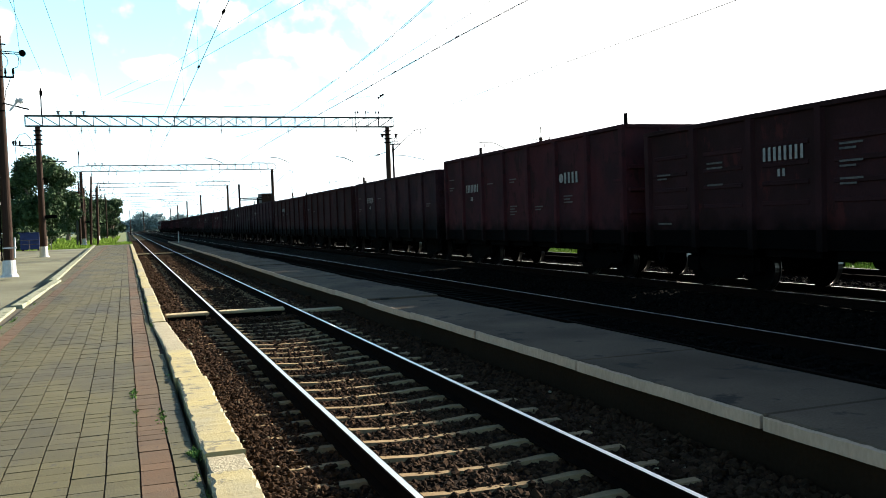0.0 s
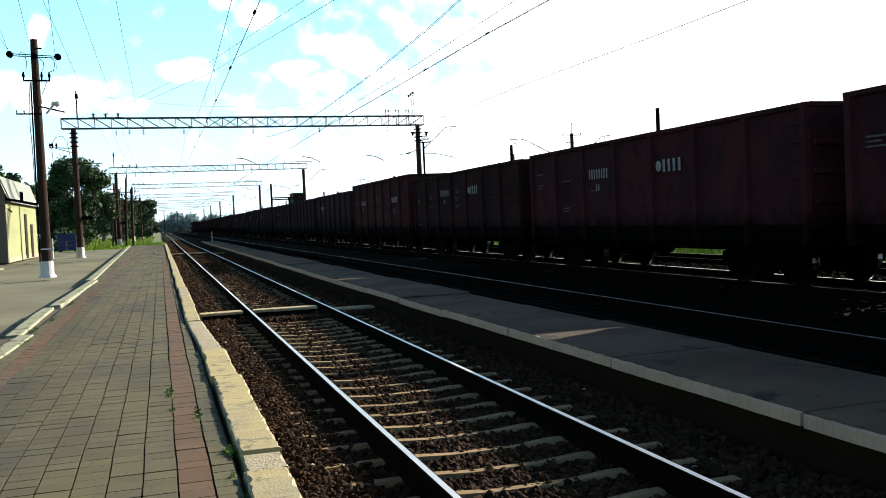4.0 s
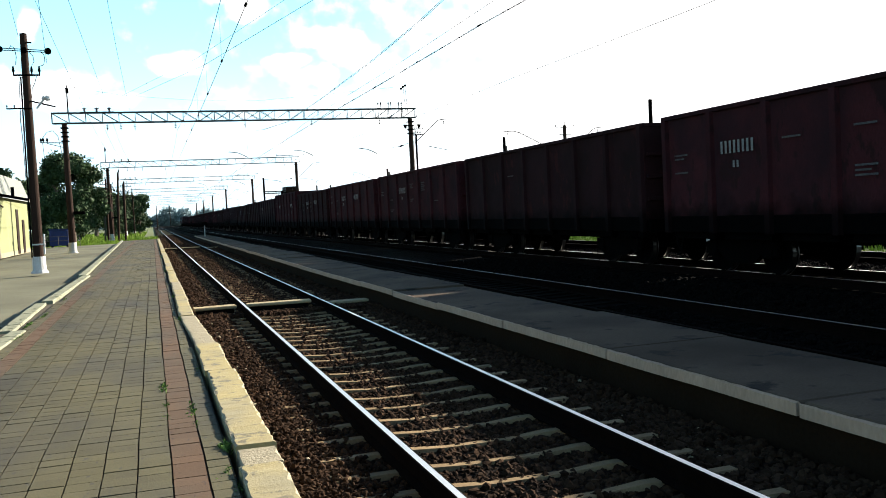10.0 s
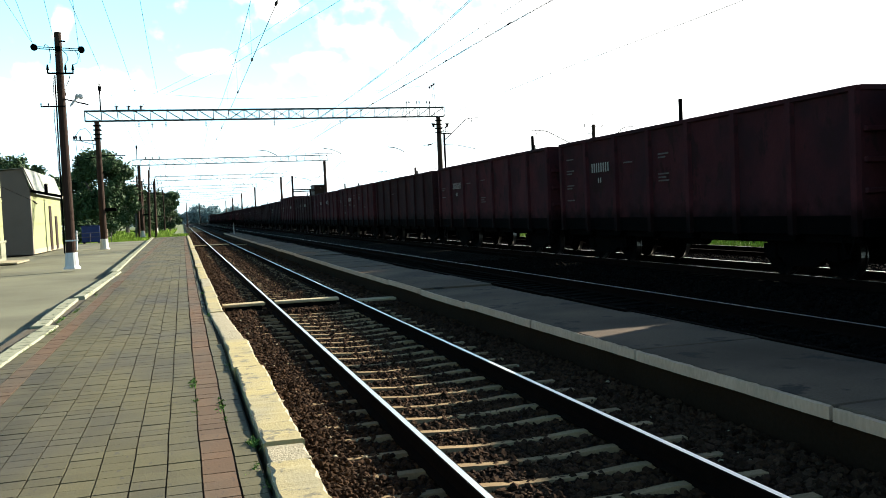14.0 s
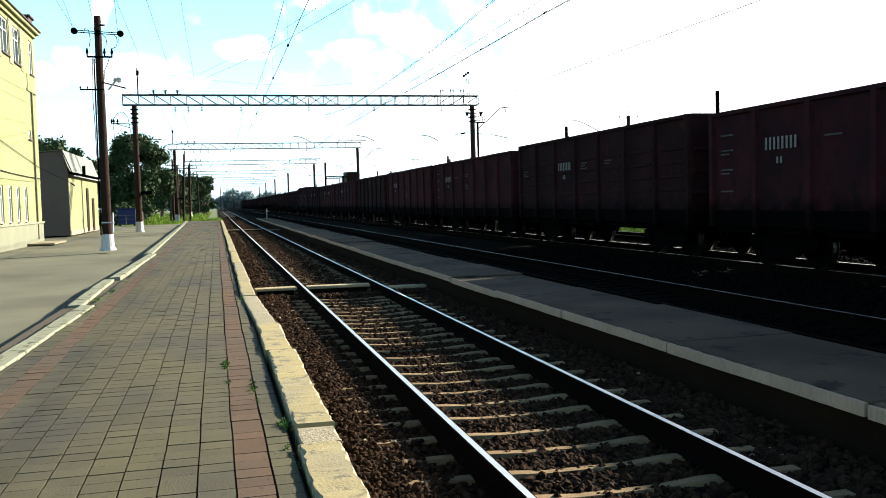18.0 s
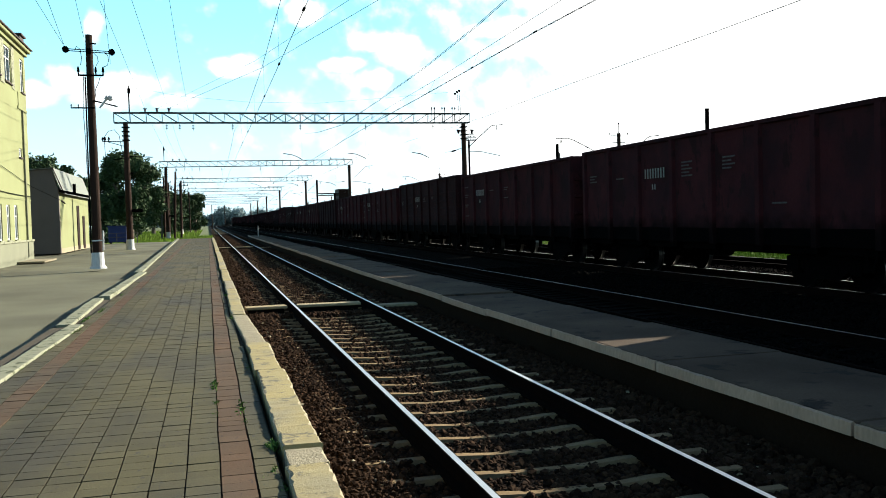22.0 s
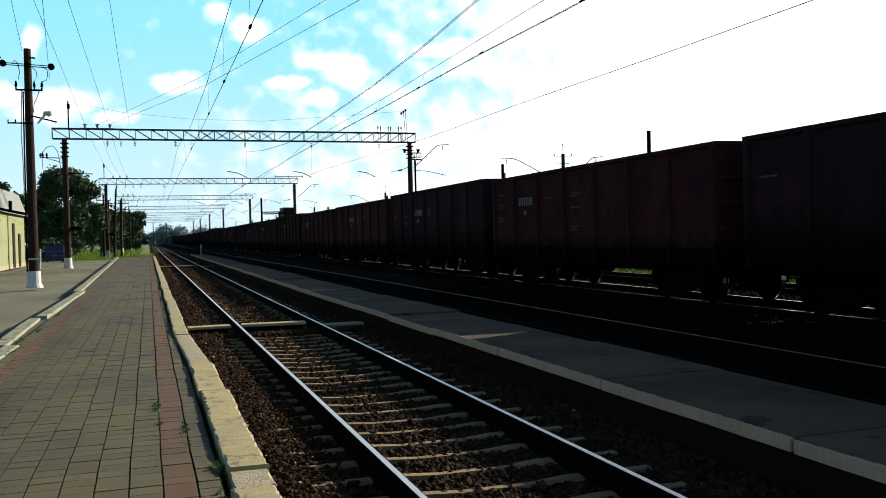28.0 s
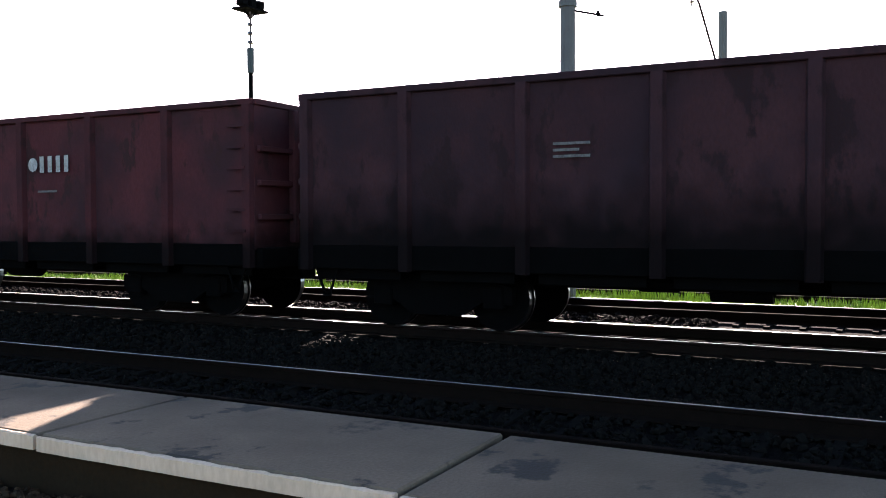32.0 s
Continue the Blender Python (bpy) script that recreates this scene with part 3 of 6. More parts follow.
def kerb_block(y0, y1, x0, x1, mat, name, parent, top=0.0, seedv=0, depth=0.28, worn=1.0, chips=None):
    """A cast kerb block with crumbled edges."""
    bm = B()
    n = max(2, int((y1 - y0) / 0.07)) if worn > 1 else max(2, int((y1 - y0) / 0.14))
    jr = random.Random(seedv)
    rings, a, b = [], 0.01, 0.01
    for i in range(n + 1):
        y = y0 + (y1 - y0) * i / n
        a = min(max(a + jr.uniform(-0.0045, 0.0045) * worn, 0.0), 0.02 * worn) if jr.random() < 0.97 else jr.uniform(0.012, 0.03)
        b = min(max(b + jr.uniform(-0.003, 0.003) * worn, 0.0), 0.012 * worn)
        d = [jr.uniform(0.004, 0.012) * worn, jr.uniform(0.006, 0.02) * worn]
        e = [0.006 + 0.018 * worn * jr.random() ** 2 if worn > 1 else 0.010, 0.008 + 0.018 * worn * jr.random() ** 2 if worn > 1 else 0.012]
        rings.append([bm.verts.new(p) for p in ((x0 + a * 0.6, y, top - depth), (x0 + a, y, top - d[0]), (x0 + a + e[0], y, top + jr.uniform(-0.003, 0.003)),
                                                (x1 - b - e[1], y, top + jr.uniform(-0.003, 0.003)), (x1 - b, y, top - d[1]), (x1 - b * 0.5, y, top - depth))])
    for a, b in zip(rings, rings[1:]):
        for i in range(5):
            bm.faces.new((a[i], b[i], b[i + 1], a[i + 1]))
    bm.faces.new(rings[0])
    bm.faces.new(rings[-1][::-1])
    bmesh.ops.recalc_face_normals(bm, faces=bm.faces[:])
    o = part(name, bm, mat, parent)
    if chips:                                   # bare concrete where the painted edge has crumbled away
        o.data.materials.append(chips)
        for p in o.data.polygons:
            if p.index % 5 in (1, 3) and p.index < 5 * n:
                p.material_index = 1
    return o


def platform_edge():
    t = thing("platform_kerb", "platform edge of yellow painted concrete blocks, chipped", "kerb", kind="structure")
    cuts = [(-9.3, -6.4, M_KERB), (-6.35, -3.4, M_KERB), (-3.35, -0.4, M_KERB), (-0.36, 2.57, M_KERB), (2.6, 5.66, M_KERB), (5.70, 6.10, M_KERBG), (6.15, 9.4, M_KERB), (9.42, 11.6, M_KERB)]
    y = 15.33
    k = 0
    while y < END:
        cuts.append((y, min(y + 2.95, END), M_KERBG if k % 4 == 2 else M_KERB))
        y += 2.98
        k += 1
    jr = random.Random(3)
    for i, (a, b, m) in enumerate(cuts):
        dx = jr.uniform(-0.012, 0.012) + (0.02 if i == 6 else 0)
        x0, x1 = (0.412, 0.712) if b < 13 else (0.335, 0.585)
        kerb_block(a, b, x0 + dx, x1 + dx, m, "kerb_block", t, top=0.026 if i == 5 else 0.042 + jr.uniform(-0.006, 0.006), seedv=i, worn=1.5 if b < 40 else 1.0, chips=M_KERBG)
    o = kerb_block(-1.84, 1.84, -0.135, 0.135, M_KERBG, "kerb_block", t, top=0.03, seedv=77, worn=1.6)      # a block out of line
    o.location, o.rotation_euler = (0.508, 13.46, 0), (0, 0, 0.028)


platform_edge()


def step_x(y):
    return -2.53 if y < 14 else (-2.42 if y < 20.8 else left_kerb_x(y) - 0.13)


def left_kerb_x(y):
    if y < 15.3:
        return -2.25 + 0.027 * (y - 9.5)
    if y < 20.8:
        return -2.30 - 0.013 * (y - 15.5)
    return -2.12 - 0.0125 * (y - 21)


def paver_left(y):
    return left_kerb_x(y) + 0.13 if y < 15.3 or y > 20.8 else -2.05


def left_kerb():
    t = thing("pavement_kerb", "low whitewashed kerb between pavers and asphalt, broken in places", "kerb", kind="structure")
    cuts = [(-8.8, -3.0, 0.02), (-2.95, 2.95, 0.02), (3.0, 7.4, 0.02), (7.41, 15.25, 0.022), (15.4, 16.3, 0.012), (16.35, 18.3, 0.016), (18.35, 20.6, 0.018), (20.7, 30.6, 0.05)]
    y = 30.65
    while y < END:
        cuts.append((y, min(y + 5.9, END), 0.06))
        y += 5.95
    for i, (a, b, top) in enumerate(cuts):
        mid = (a + b) / 2
        o = kerb_block(a - mid, b - mid, -0.125, 0.125, M_KERBW, "kerb_block", t, top=top, seedv=50 + i, depth=0.4, worn=1.05 if b < 30 else 1.0)
        o.location = (left_kerb_x(mid), mid, 0)
        o.rotation_euler = (0, 0, -math.atan2(left_kerb_x(b - 0.01) - left_kerb_x(a + 0.01), b - a))


left_kerb()


def forecourt():
    """Asphalt one low step below the paved strip."""
    v, f = [], []
    ys = [-40, -12, 10.8, 20.75, 20.85, 45, 67, 92]
    for y in ys:
        v += [(-30.0, y, -0.15), (step_x(y), y, -0.15)]
    f = [(2 * i, 2 * i + 1, 2 * i + 3, 2 * i + 2) for i in range(len(ys) - 1)]
    thing("pavement", "cracked grey asphalt forecourt beside the station building", "pavement", kind="structure", data=raw_mesh("pavement", v, f, M_ASPHALT))
    v = []
    for y in ys[1:-1] + [END]:
        v += [(step_x(y), y, -0.6), (step_x(y), y, -0.03), (-1.7, y, -0.03)]
    f = [q for i in range(len(ys) - 2) for q in ((3 * i, 3 * i + 3, 3 * i + 4, 3 * i + 1), (3 * i + 1, 3 * i + 4, 3 * i + 5, 3 * i + 2))]
    part("verge", raw_mesh("verge", v, f, M_VERGE), None, PLATFORM, "bare brown strip behind the kerb")


forecourt()


def island():
    t = thing("island_platform", "low narrow platform of grey concrete slabs", "platform", kind="structure")
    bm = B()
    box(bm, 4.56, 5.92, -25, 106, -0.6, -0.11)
    part("footing", bm, M_WALL, t, "dark brown concrete wall")
    y = 2.50 - 2.94 * 8
    jr = random.Random(5)
    while y < 104:
        a, b = y + 0.018, y + 2.922
        tip = jr.uniform(-0.012, 0.012)
        bm = B()
        box(bm, 4.50, 5.97 + jr.uniform(-0.03, 0.03), a, b, -0.11, 0.0, 0.012)
        s = part("slab", bm, M_SLAB, t)
        s.location, s.rotation_euler = (0, 0, tip), (0, jr.uniform(-0.004, 0.004), 0)
        e = kerb_block(a, b, 4.455, 4.515, M_EDGE, "edge_strip", t, top=0.006 + tip, seedv=900 + int(y * 10), depth=0.105, worn=1.2 if 0 < y < 20 else 1.0)
        y += 2.94
    return t


island()


# the end of the island: a post with a board
def end_board():
    t = thing("track_end_board", "grey post with a small square board on the island platform", "sign", (5.2, 97.5, 0))
    bm = B()
    rod(bm, (0, 0, 0), (0, 0, 1.15), 0.05)
    part("post", bm, M_SIGN, t)
    bm = B()
    box(bm, -0.28, 0.28, -0.03, 0.03, 1.1, 1.5, 0.01)
    part("board", bm, M_UNDER, t)


end_board()


def crossing(y, label):
    t = thing("foot_crossing", label, "crossing", (AXIS1, y, Z_RAIL1))
    for a, b, dy, w, turn in ((-1.80, -0.92, 0.08, 0.17, 0.05), (-0.70, 0.68, 0.0, 0.16, -0.06), (0.90, 1.95, -0.05, 0.16, 0.02)):
        bm = B()
        top = -0.035 if a < 0.8 else -0.12
        box(bm, a, b, -w, w, top - 0.06, top, 0.012)
        o = part("plank", bm, M_TIMBER, t)
        # added bearer, near-black so the gap under the plank reads as shade
        bm = B()
        box(bm, a + 0.06, b - 0.06, -w + 0.05, w - 0.05, -0.26, top - 0.06)
        part("bearer", bm, M_DARKSLEEP, o, "added near-black bearer")
        o.location, o.rotation_euler = (0, dy, 0), (0, 0, turn)


crossing(19.45, "foot crossing of weathered pale timbers between the rails")
crossing(67.5, "far foot crossing of pale timbers between the rails")


# ---------------------------------------------------------------- freight train
PITCH, BODY = 13.92, 12.95


def train_at(t):
    tab = [(0, 4.15), (3, 4.15), (5, 4.55), (6.5, 4.72), (9, 4.45), (11, 3.98), (13, 3.66), (15, 3.15), (17, 2.5), (19, 1.62), (20.5, 1.1), (23, 0.0),
           (24.5, -0.95), (26.5, -1.75), (28, -2.25), (29, -2.95), (30, -3.15), (31, -3.4), (32, -3.74)]
    return 5.6 * t + float(np.interp(t, [a for a, b in tab], [b for a, b in tab]))


TRAIN_TIMES = [0, 1.5, 3, 5, 6.5, 8, 9, 10, 11, 12, 13, 14, 15, 16, 17, 18, 19, 20.5, 22, 23, 24.5, 26.5, 28, 29, 30, 31, 32]


def marks(parent, y, z, w, h, n, side=-1, x=1.524):
    """A row of n plain upright bars, w long and h high, starting at y towards the rear of the wagon."""
    cw = w / n
    bm = B()
    a = cw * 0.25
    bm.faces.new([bm.verts.new(c) for c in ((0, -a, 0), (0, a, 0), (0, a, h), (0, -a, h))])
    me = finish("number_bar", bm, M_MARK)
    for i in range(n):
        p = part("number_bar", me, None, parent, "faded white bar")
        p.location = (side * x, y - (i + 0.3) * cw, z)


def smear(bm, y, z, w, h, side=-1, x=1.524):
    v = [bm.verts.new(c) for c in ((side * x, y - w, z), (side * x, y, z), (side * x, y, z + h), (side * x, y - w, z + h))]
    bm.faces.new(v)


WHEEL_R = 0.475
P7 = BODY / 7


def wheelset_mesh():
    bm = B()
    for s in (-0.7975, 0.7975):
        o = 1 if s > 0 else -1
        rod(bm, (s - 0.065, 0, 0), (s + 0.065, 0, 0), WHEEL_R, seg=28)
        rod(bm, (s - o * 0.085, 0, 0), (s - o * 0.055, 0, 0), WHEEL_R + 0.028, seg=28)
        rod(bm, (s + o * 0.05, 0, 0), (s + o * 0.10, 0, 0), 0.14, seg=12)
        for a in range(4):                      # lightening dishes make the turning visible
            c = math.pi / 2 * a
            rod(bm, (s + o * 0.06, 0.29 * math.cos(c), 0.29 * math.sin(c)), (s + o * 0.072, 0.29 * math.cos(c), 0.29 * math.sin(c)), 0.055, seg=8)
    rod(bm, (-1.05, 0, 0), (1.05, 0, 0), 0.075, seg=10)
    me = finish("wheelset", bm, [M_UNDER, M_TREAD])
    for p in me.polygons:
        r = math.hypot(p.center[1], p.center[2])
        if r > WHEEL_R * 0.97 and abs(p.normal[0]) < 0.3:
            p.material_index = 1
    return me


def side_frame_mesh():
    bm = B()
    out = [(-1.22, 0.40), (-1.22, 0.66), (-0.95, 0.72), (-0.42, 0.86), (0.42, 0.86), (0.95, 0.72), (1.22, 0.66), (1.22, 0.40), (1.0, 0.42), (0.78, 0.45),
           (0.40, 0.22), (-0.40, 0.22), (-0.78, 0.45), (-1.0, 0.42)]
    fa = [bm.verts.new((-0.07, y, z)) for y, z in out]
    fb = [bm.verts.new((0.07, y, z)) for y, z in out]
    n = len(out)
    bm.faces.new(fa)
    bm.faces.new(fb[::-1])
    for i in range(n):
        bm.faces.new((fa[i], fb[i], fb[(i + 1) % n], fa[(i + 1) % n]))
    for y in (-0.925, 0.925):
        box(bm, -0.11, 0.11, y - 0.16, y + 0.16, 0.34, 0.66, 0.02)
    for y in (-0.14, 0, 0.14):
        rod(bm, (0, y, 0.30), (0, y, 0.62), 0.055, seg=8)
    bmesh.ops.recalc_face_normals(bm, faces=bm.faces[:])
    return finish("side_frame", bm, M_UNDER)


SHARED = {}


def bogie(parent, y):
    if not SHARED:
        SHARED["wheelset"], SHARED["side_frame"] = wheelset_mesh(), side_frame_mesh()
        bm = B()
        box(bm, -1.0, 1.0, -0.2, 0.2, 0.55, 0.85, 0.03)
        for s in (-0.62, 0.62):
            box(bm, -0.9, 0.9, s - 0.04, s + 0.04, 0.38, 0.5)
        SHARED["bolster"] = finish("bolster", bm, M_UNDER)
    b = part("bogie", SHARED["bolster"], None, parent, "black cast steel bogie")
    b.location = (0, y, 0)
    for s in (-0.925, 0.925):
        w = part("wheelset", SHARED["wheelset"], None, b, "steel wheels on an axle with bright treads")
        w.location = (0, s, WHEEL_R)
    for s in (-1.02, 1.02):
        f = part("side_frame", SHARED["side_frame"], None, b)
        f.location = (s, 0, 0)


def gondola(height, paint, label, texts, steps=False, seedv=0, ribs=False):
    """An open four-axle wagon; origin at rail level under its front end wall, the wagon lies towards -y."""
    t = thing("gondola_wagon", label, "freight wagon", (AXIS3, 0, Z_RAIL3), group="wagons of the freight train")
    L, hw, z0 = BODY, 1.50, 1.26
    jr = random.Random(seedv)
    for s in (-1, 1):                           # sides: seven panels, each pressed slightly inwards, in one welded sheet
        bm = B()
        cols = []
        for i in range(7):
            ya, yb = -L * i / 7, -L * (i + 1) / 7
            dent = jr.uniform(0.008, 0.05)
            for u in (0.04, 0.2, 0.5, 0.8, 0.96):
                cols.append((ya + (yb - ya) * u, 4 * u * (1 - u) * dent))
        cols = [(0, 0)] + cols + [(-L, 0)]
        zs = [(z0, 0.0), (z0 + 0.25, 0.2), (z0 + (height - z0) * 0.5, 1.0), (height - 0.35, 0.6), (height - 0.04, 0.0)]
        grid = [[bm.verts.new((s * (hw - d * k + jr.uniform(-0.004, 0.004)), y, z)) for z, k in zs] for y, d in cols]
        inn = [[bm.verts.new((s * (hw - 0.06), y, z)) for z in (z0, height - 0.04)] for y in (0, -L)]
        for a, b in zip(grid, grid[1:]):
            for j in range(len(zs) - 1):
                bm.faces.new((a[j], b[j], b[j + 1], a[j + 1]))
        bm.faces.new((inn[0][0], inn[1][0], inn[1][1], inn[0][1]))
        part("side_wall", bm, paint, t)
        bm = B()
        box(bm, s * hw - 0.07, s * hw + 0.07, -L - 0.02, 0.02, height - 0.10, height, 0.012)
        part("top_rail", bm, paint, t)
        # sill takes the near-black colour that holds the underside's shade
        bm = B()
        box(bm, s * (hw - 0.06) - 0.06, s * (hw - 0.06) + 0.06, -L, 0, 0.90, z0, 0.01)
        part("sill", bm, M_UNDER, t, "near-black side sill")
    bm = B()
    v = [bm.verts.new(c) for c in ((0, -0.11, z0 - 0.38), (0.085, -0.075, z0 - 0.38), (0.085, 0.075, z0 - 0.38), (0, 0.11, z0 - 0.38))]
    up = [bm.verts.new((c.co.x, c.co.y, height - 0.09)) for c in v]
    for i in range(4):
        bm.faces.new((v[i], v[(i + 1) % 4], up[(i + 1) % 4], up[i]))
    bm.faces.new(v[::-1])
    bm.faces.new(up)
    bmesh.ops.recalc_face_normals(bm, faces=bm.faces[:])
    post = finish("post", bm, paint)
    for s in (-1, 1):
        for i in range(8):
            y = -L * i / 7
            y = min(max(y, -L + 0.09), -0.09)
            p = part("post", post, None, t)
            p.location = (s * (hw - 0.005), y, 0)
            p.rotation_euler = (0, 0, 0 if s > 0 else math.pi)
    for y, o in ((0, 1), (-L, -1)):
        bm = B()
        box(bm, -hw, hw, y - 0.03, y + 0.03, z0 - 0.1, height - 0.10)
        part("end_wall", bm, paint, t)
        for z in (1.7, 2.25, 2.8):
            bm = B()
            box(bm, -hw + 0.05, hw - 0.05, y + (0.03 if o > 0 else -0.12), y + (0.12 if o > 0 else -0.03), z - 0.05, z + 0.05, 0.015)
            part("end_rib", bm, paint, t)
        for x in (-0.55, 0.55):
            bm = B()
            box(bm, x - 0.06, x + 0.06, y + (0.03 if o > 0 else -0.16), y + (0.16 if o > 0 else -0.03), z0, height - 0.1, 0.015)
            part("end_post", bm, paint, t)
        bm = B()
        box(bm, -hw, hw, y - 0.07, y + 0.07, height - 0.10, height, 0.012)
        part("end_rail", bm, paint, t)
        bm = B()
        box(bm, -1.45, 1.45, y + (-0.02 if o > 0 else -0.14), y + (0.14 if o > 0 else 0.02), 0.86, 1.2, 0.02)
        part("end_beam", bm, M_UNDER, t)
        bm = B()
        box(bm, -0.13, 0.13, y + (0 if o > 0 else -0.42), y + (0.42 if o > 0 else 0), 0.94, 1.18, 0.03)
        box(bm, -0.2, 0.12, y + (0.34 if o > 0 else -0.57), y + (0.57 if o > 0 else -0.34), 0.9, 1.22, 0.05)
        part("coupler", bm, M_UNDER, t, "black automatic coupler")
        bm = B()                                # footstep stirrup at one corner
        x = -1.44
        yy = y - o * 0.42
        bar(bm, (x, yy - 0.24, 1.0), (x, yy - 0.04, 0.50), 0.03)
        bar(bm, (x, yy + 0.24, 1.0), (x, yy + 0.04, 0.50), 0.03)
        bar(bm, (x, yy - 0.08, 0.50), (x, yy + 0.08, 0.50), 0.03, 0.06)
        part("footstep", bm, M_UNDER, t)
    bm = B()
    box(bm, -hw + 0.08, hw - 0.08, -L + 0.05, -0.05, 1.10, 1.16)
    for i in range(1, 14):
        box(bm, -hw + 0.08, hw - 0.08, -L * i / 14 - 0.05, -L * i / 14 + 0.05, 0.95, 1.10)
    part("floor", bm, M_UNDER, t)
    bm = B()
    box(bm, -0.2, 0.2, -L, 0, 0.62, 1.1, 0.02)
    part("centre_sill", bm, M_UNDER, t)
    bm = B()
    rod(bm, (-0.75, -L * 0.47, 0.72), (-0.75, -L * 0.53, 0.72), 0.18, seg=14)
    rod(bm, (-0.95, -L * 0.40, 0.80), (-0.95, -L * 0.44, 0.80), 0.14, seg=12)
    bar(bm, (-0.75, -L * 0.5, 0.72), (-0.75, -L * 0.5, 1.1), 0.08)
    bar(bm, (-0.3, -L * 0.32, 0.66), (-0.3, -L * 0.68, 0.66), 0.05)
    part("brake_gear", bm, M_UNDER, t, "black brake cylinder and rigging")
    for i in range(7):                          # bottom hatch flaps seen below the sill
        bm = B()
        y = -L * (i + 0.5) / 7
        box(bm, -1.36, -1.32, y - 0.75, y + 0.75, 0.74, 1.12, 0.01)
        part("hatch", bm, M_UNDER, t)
    if ribs:                                    # pressed ribs across the panels
        for z in (1.78, 2.14, 2.5, 2.87):
            bm = B()
            box(bm, -0.010, 0.02, -P7 * 0.34, P7 * 0.34, z - 0.045, z + 0.045, 0.012)
            rib = finish("rib", bm, paint)
            for i in range(7):
                p = part("rib", rib, None, t)
                p.location = (-hw - 0.002 + jr.uniform(-0.006, 0.004), -P7 * (i + 0.5), jr.uniform(-0.02, 0.02))
    if steps:                                   # ladder rungs at the rear corner
        for i in range(6):
            bm = B()
            z = 1.45 + i * 0.34
            box(bm, -hw - 0.09, -hw - 0.055, -L + 0.10, -L + 0.48, z, z + 0.05)
            part("ladder_rung", bm, paint, t)
    for kind_, *a in texts:
        if kind_ == "n":
            marks(t, *a)
        elif kind_ == "d":
            bm = B()
            y, z, r_ = a
            bm.faces.new([bm.verts.new((-1.524, y + r_ * math.cos(q * 0.5236), z + r_ * math.sin(q * 0.5236))) for q in range(12)])
            part("works_disc", bm, M_MARK, t, "white round works mark")
        else:
            bm = B()
            smear(bm, *a)
            part("note_mark", bm, M_NOTE, t, "faded white stencil line")
    bogie(t, -L / 2 + 4.325)
    bogie(t, -L / 2 - 4.325)
    return t


NUM = lambda i, z, w=1.15, h=0.26, n=8: ("n", -P7 * i - 0.35, z - 0.28, w, h, n)
SMALL = lambda i, z, w=0.55, h=0.06, dy=0.45: ("s", -P7 * i - dy, z - 0.12, w, h)
LOGO = lambda i, z: ("n", -P7 * i - 0.5, z - 0.25, 0.88, 0.30, 4)


def small_rows(rows):
    out = []
    for i, z, n in rows:
        for k in range(n):
            out.append(SMALL(i, z - 0.085 * k, 0.52 - 0.15 * (k % 2), 0.036))
    return out


# wagons from the rear to the front: height, paint, panel of the number, panel of the works mark, rows of small marks (panel, height, lines), ribbed sides, ladder, label
RED, BROWN, DARK = M_WAGRED, M_WAGBROWN, M_WAGDARK
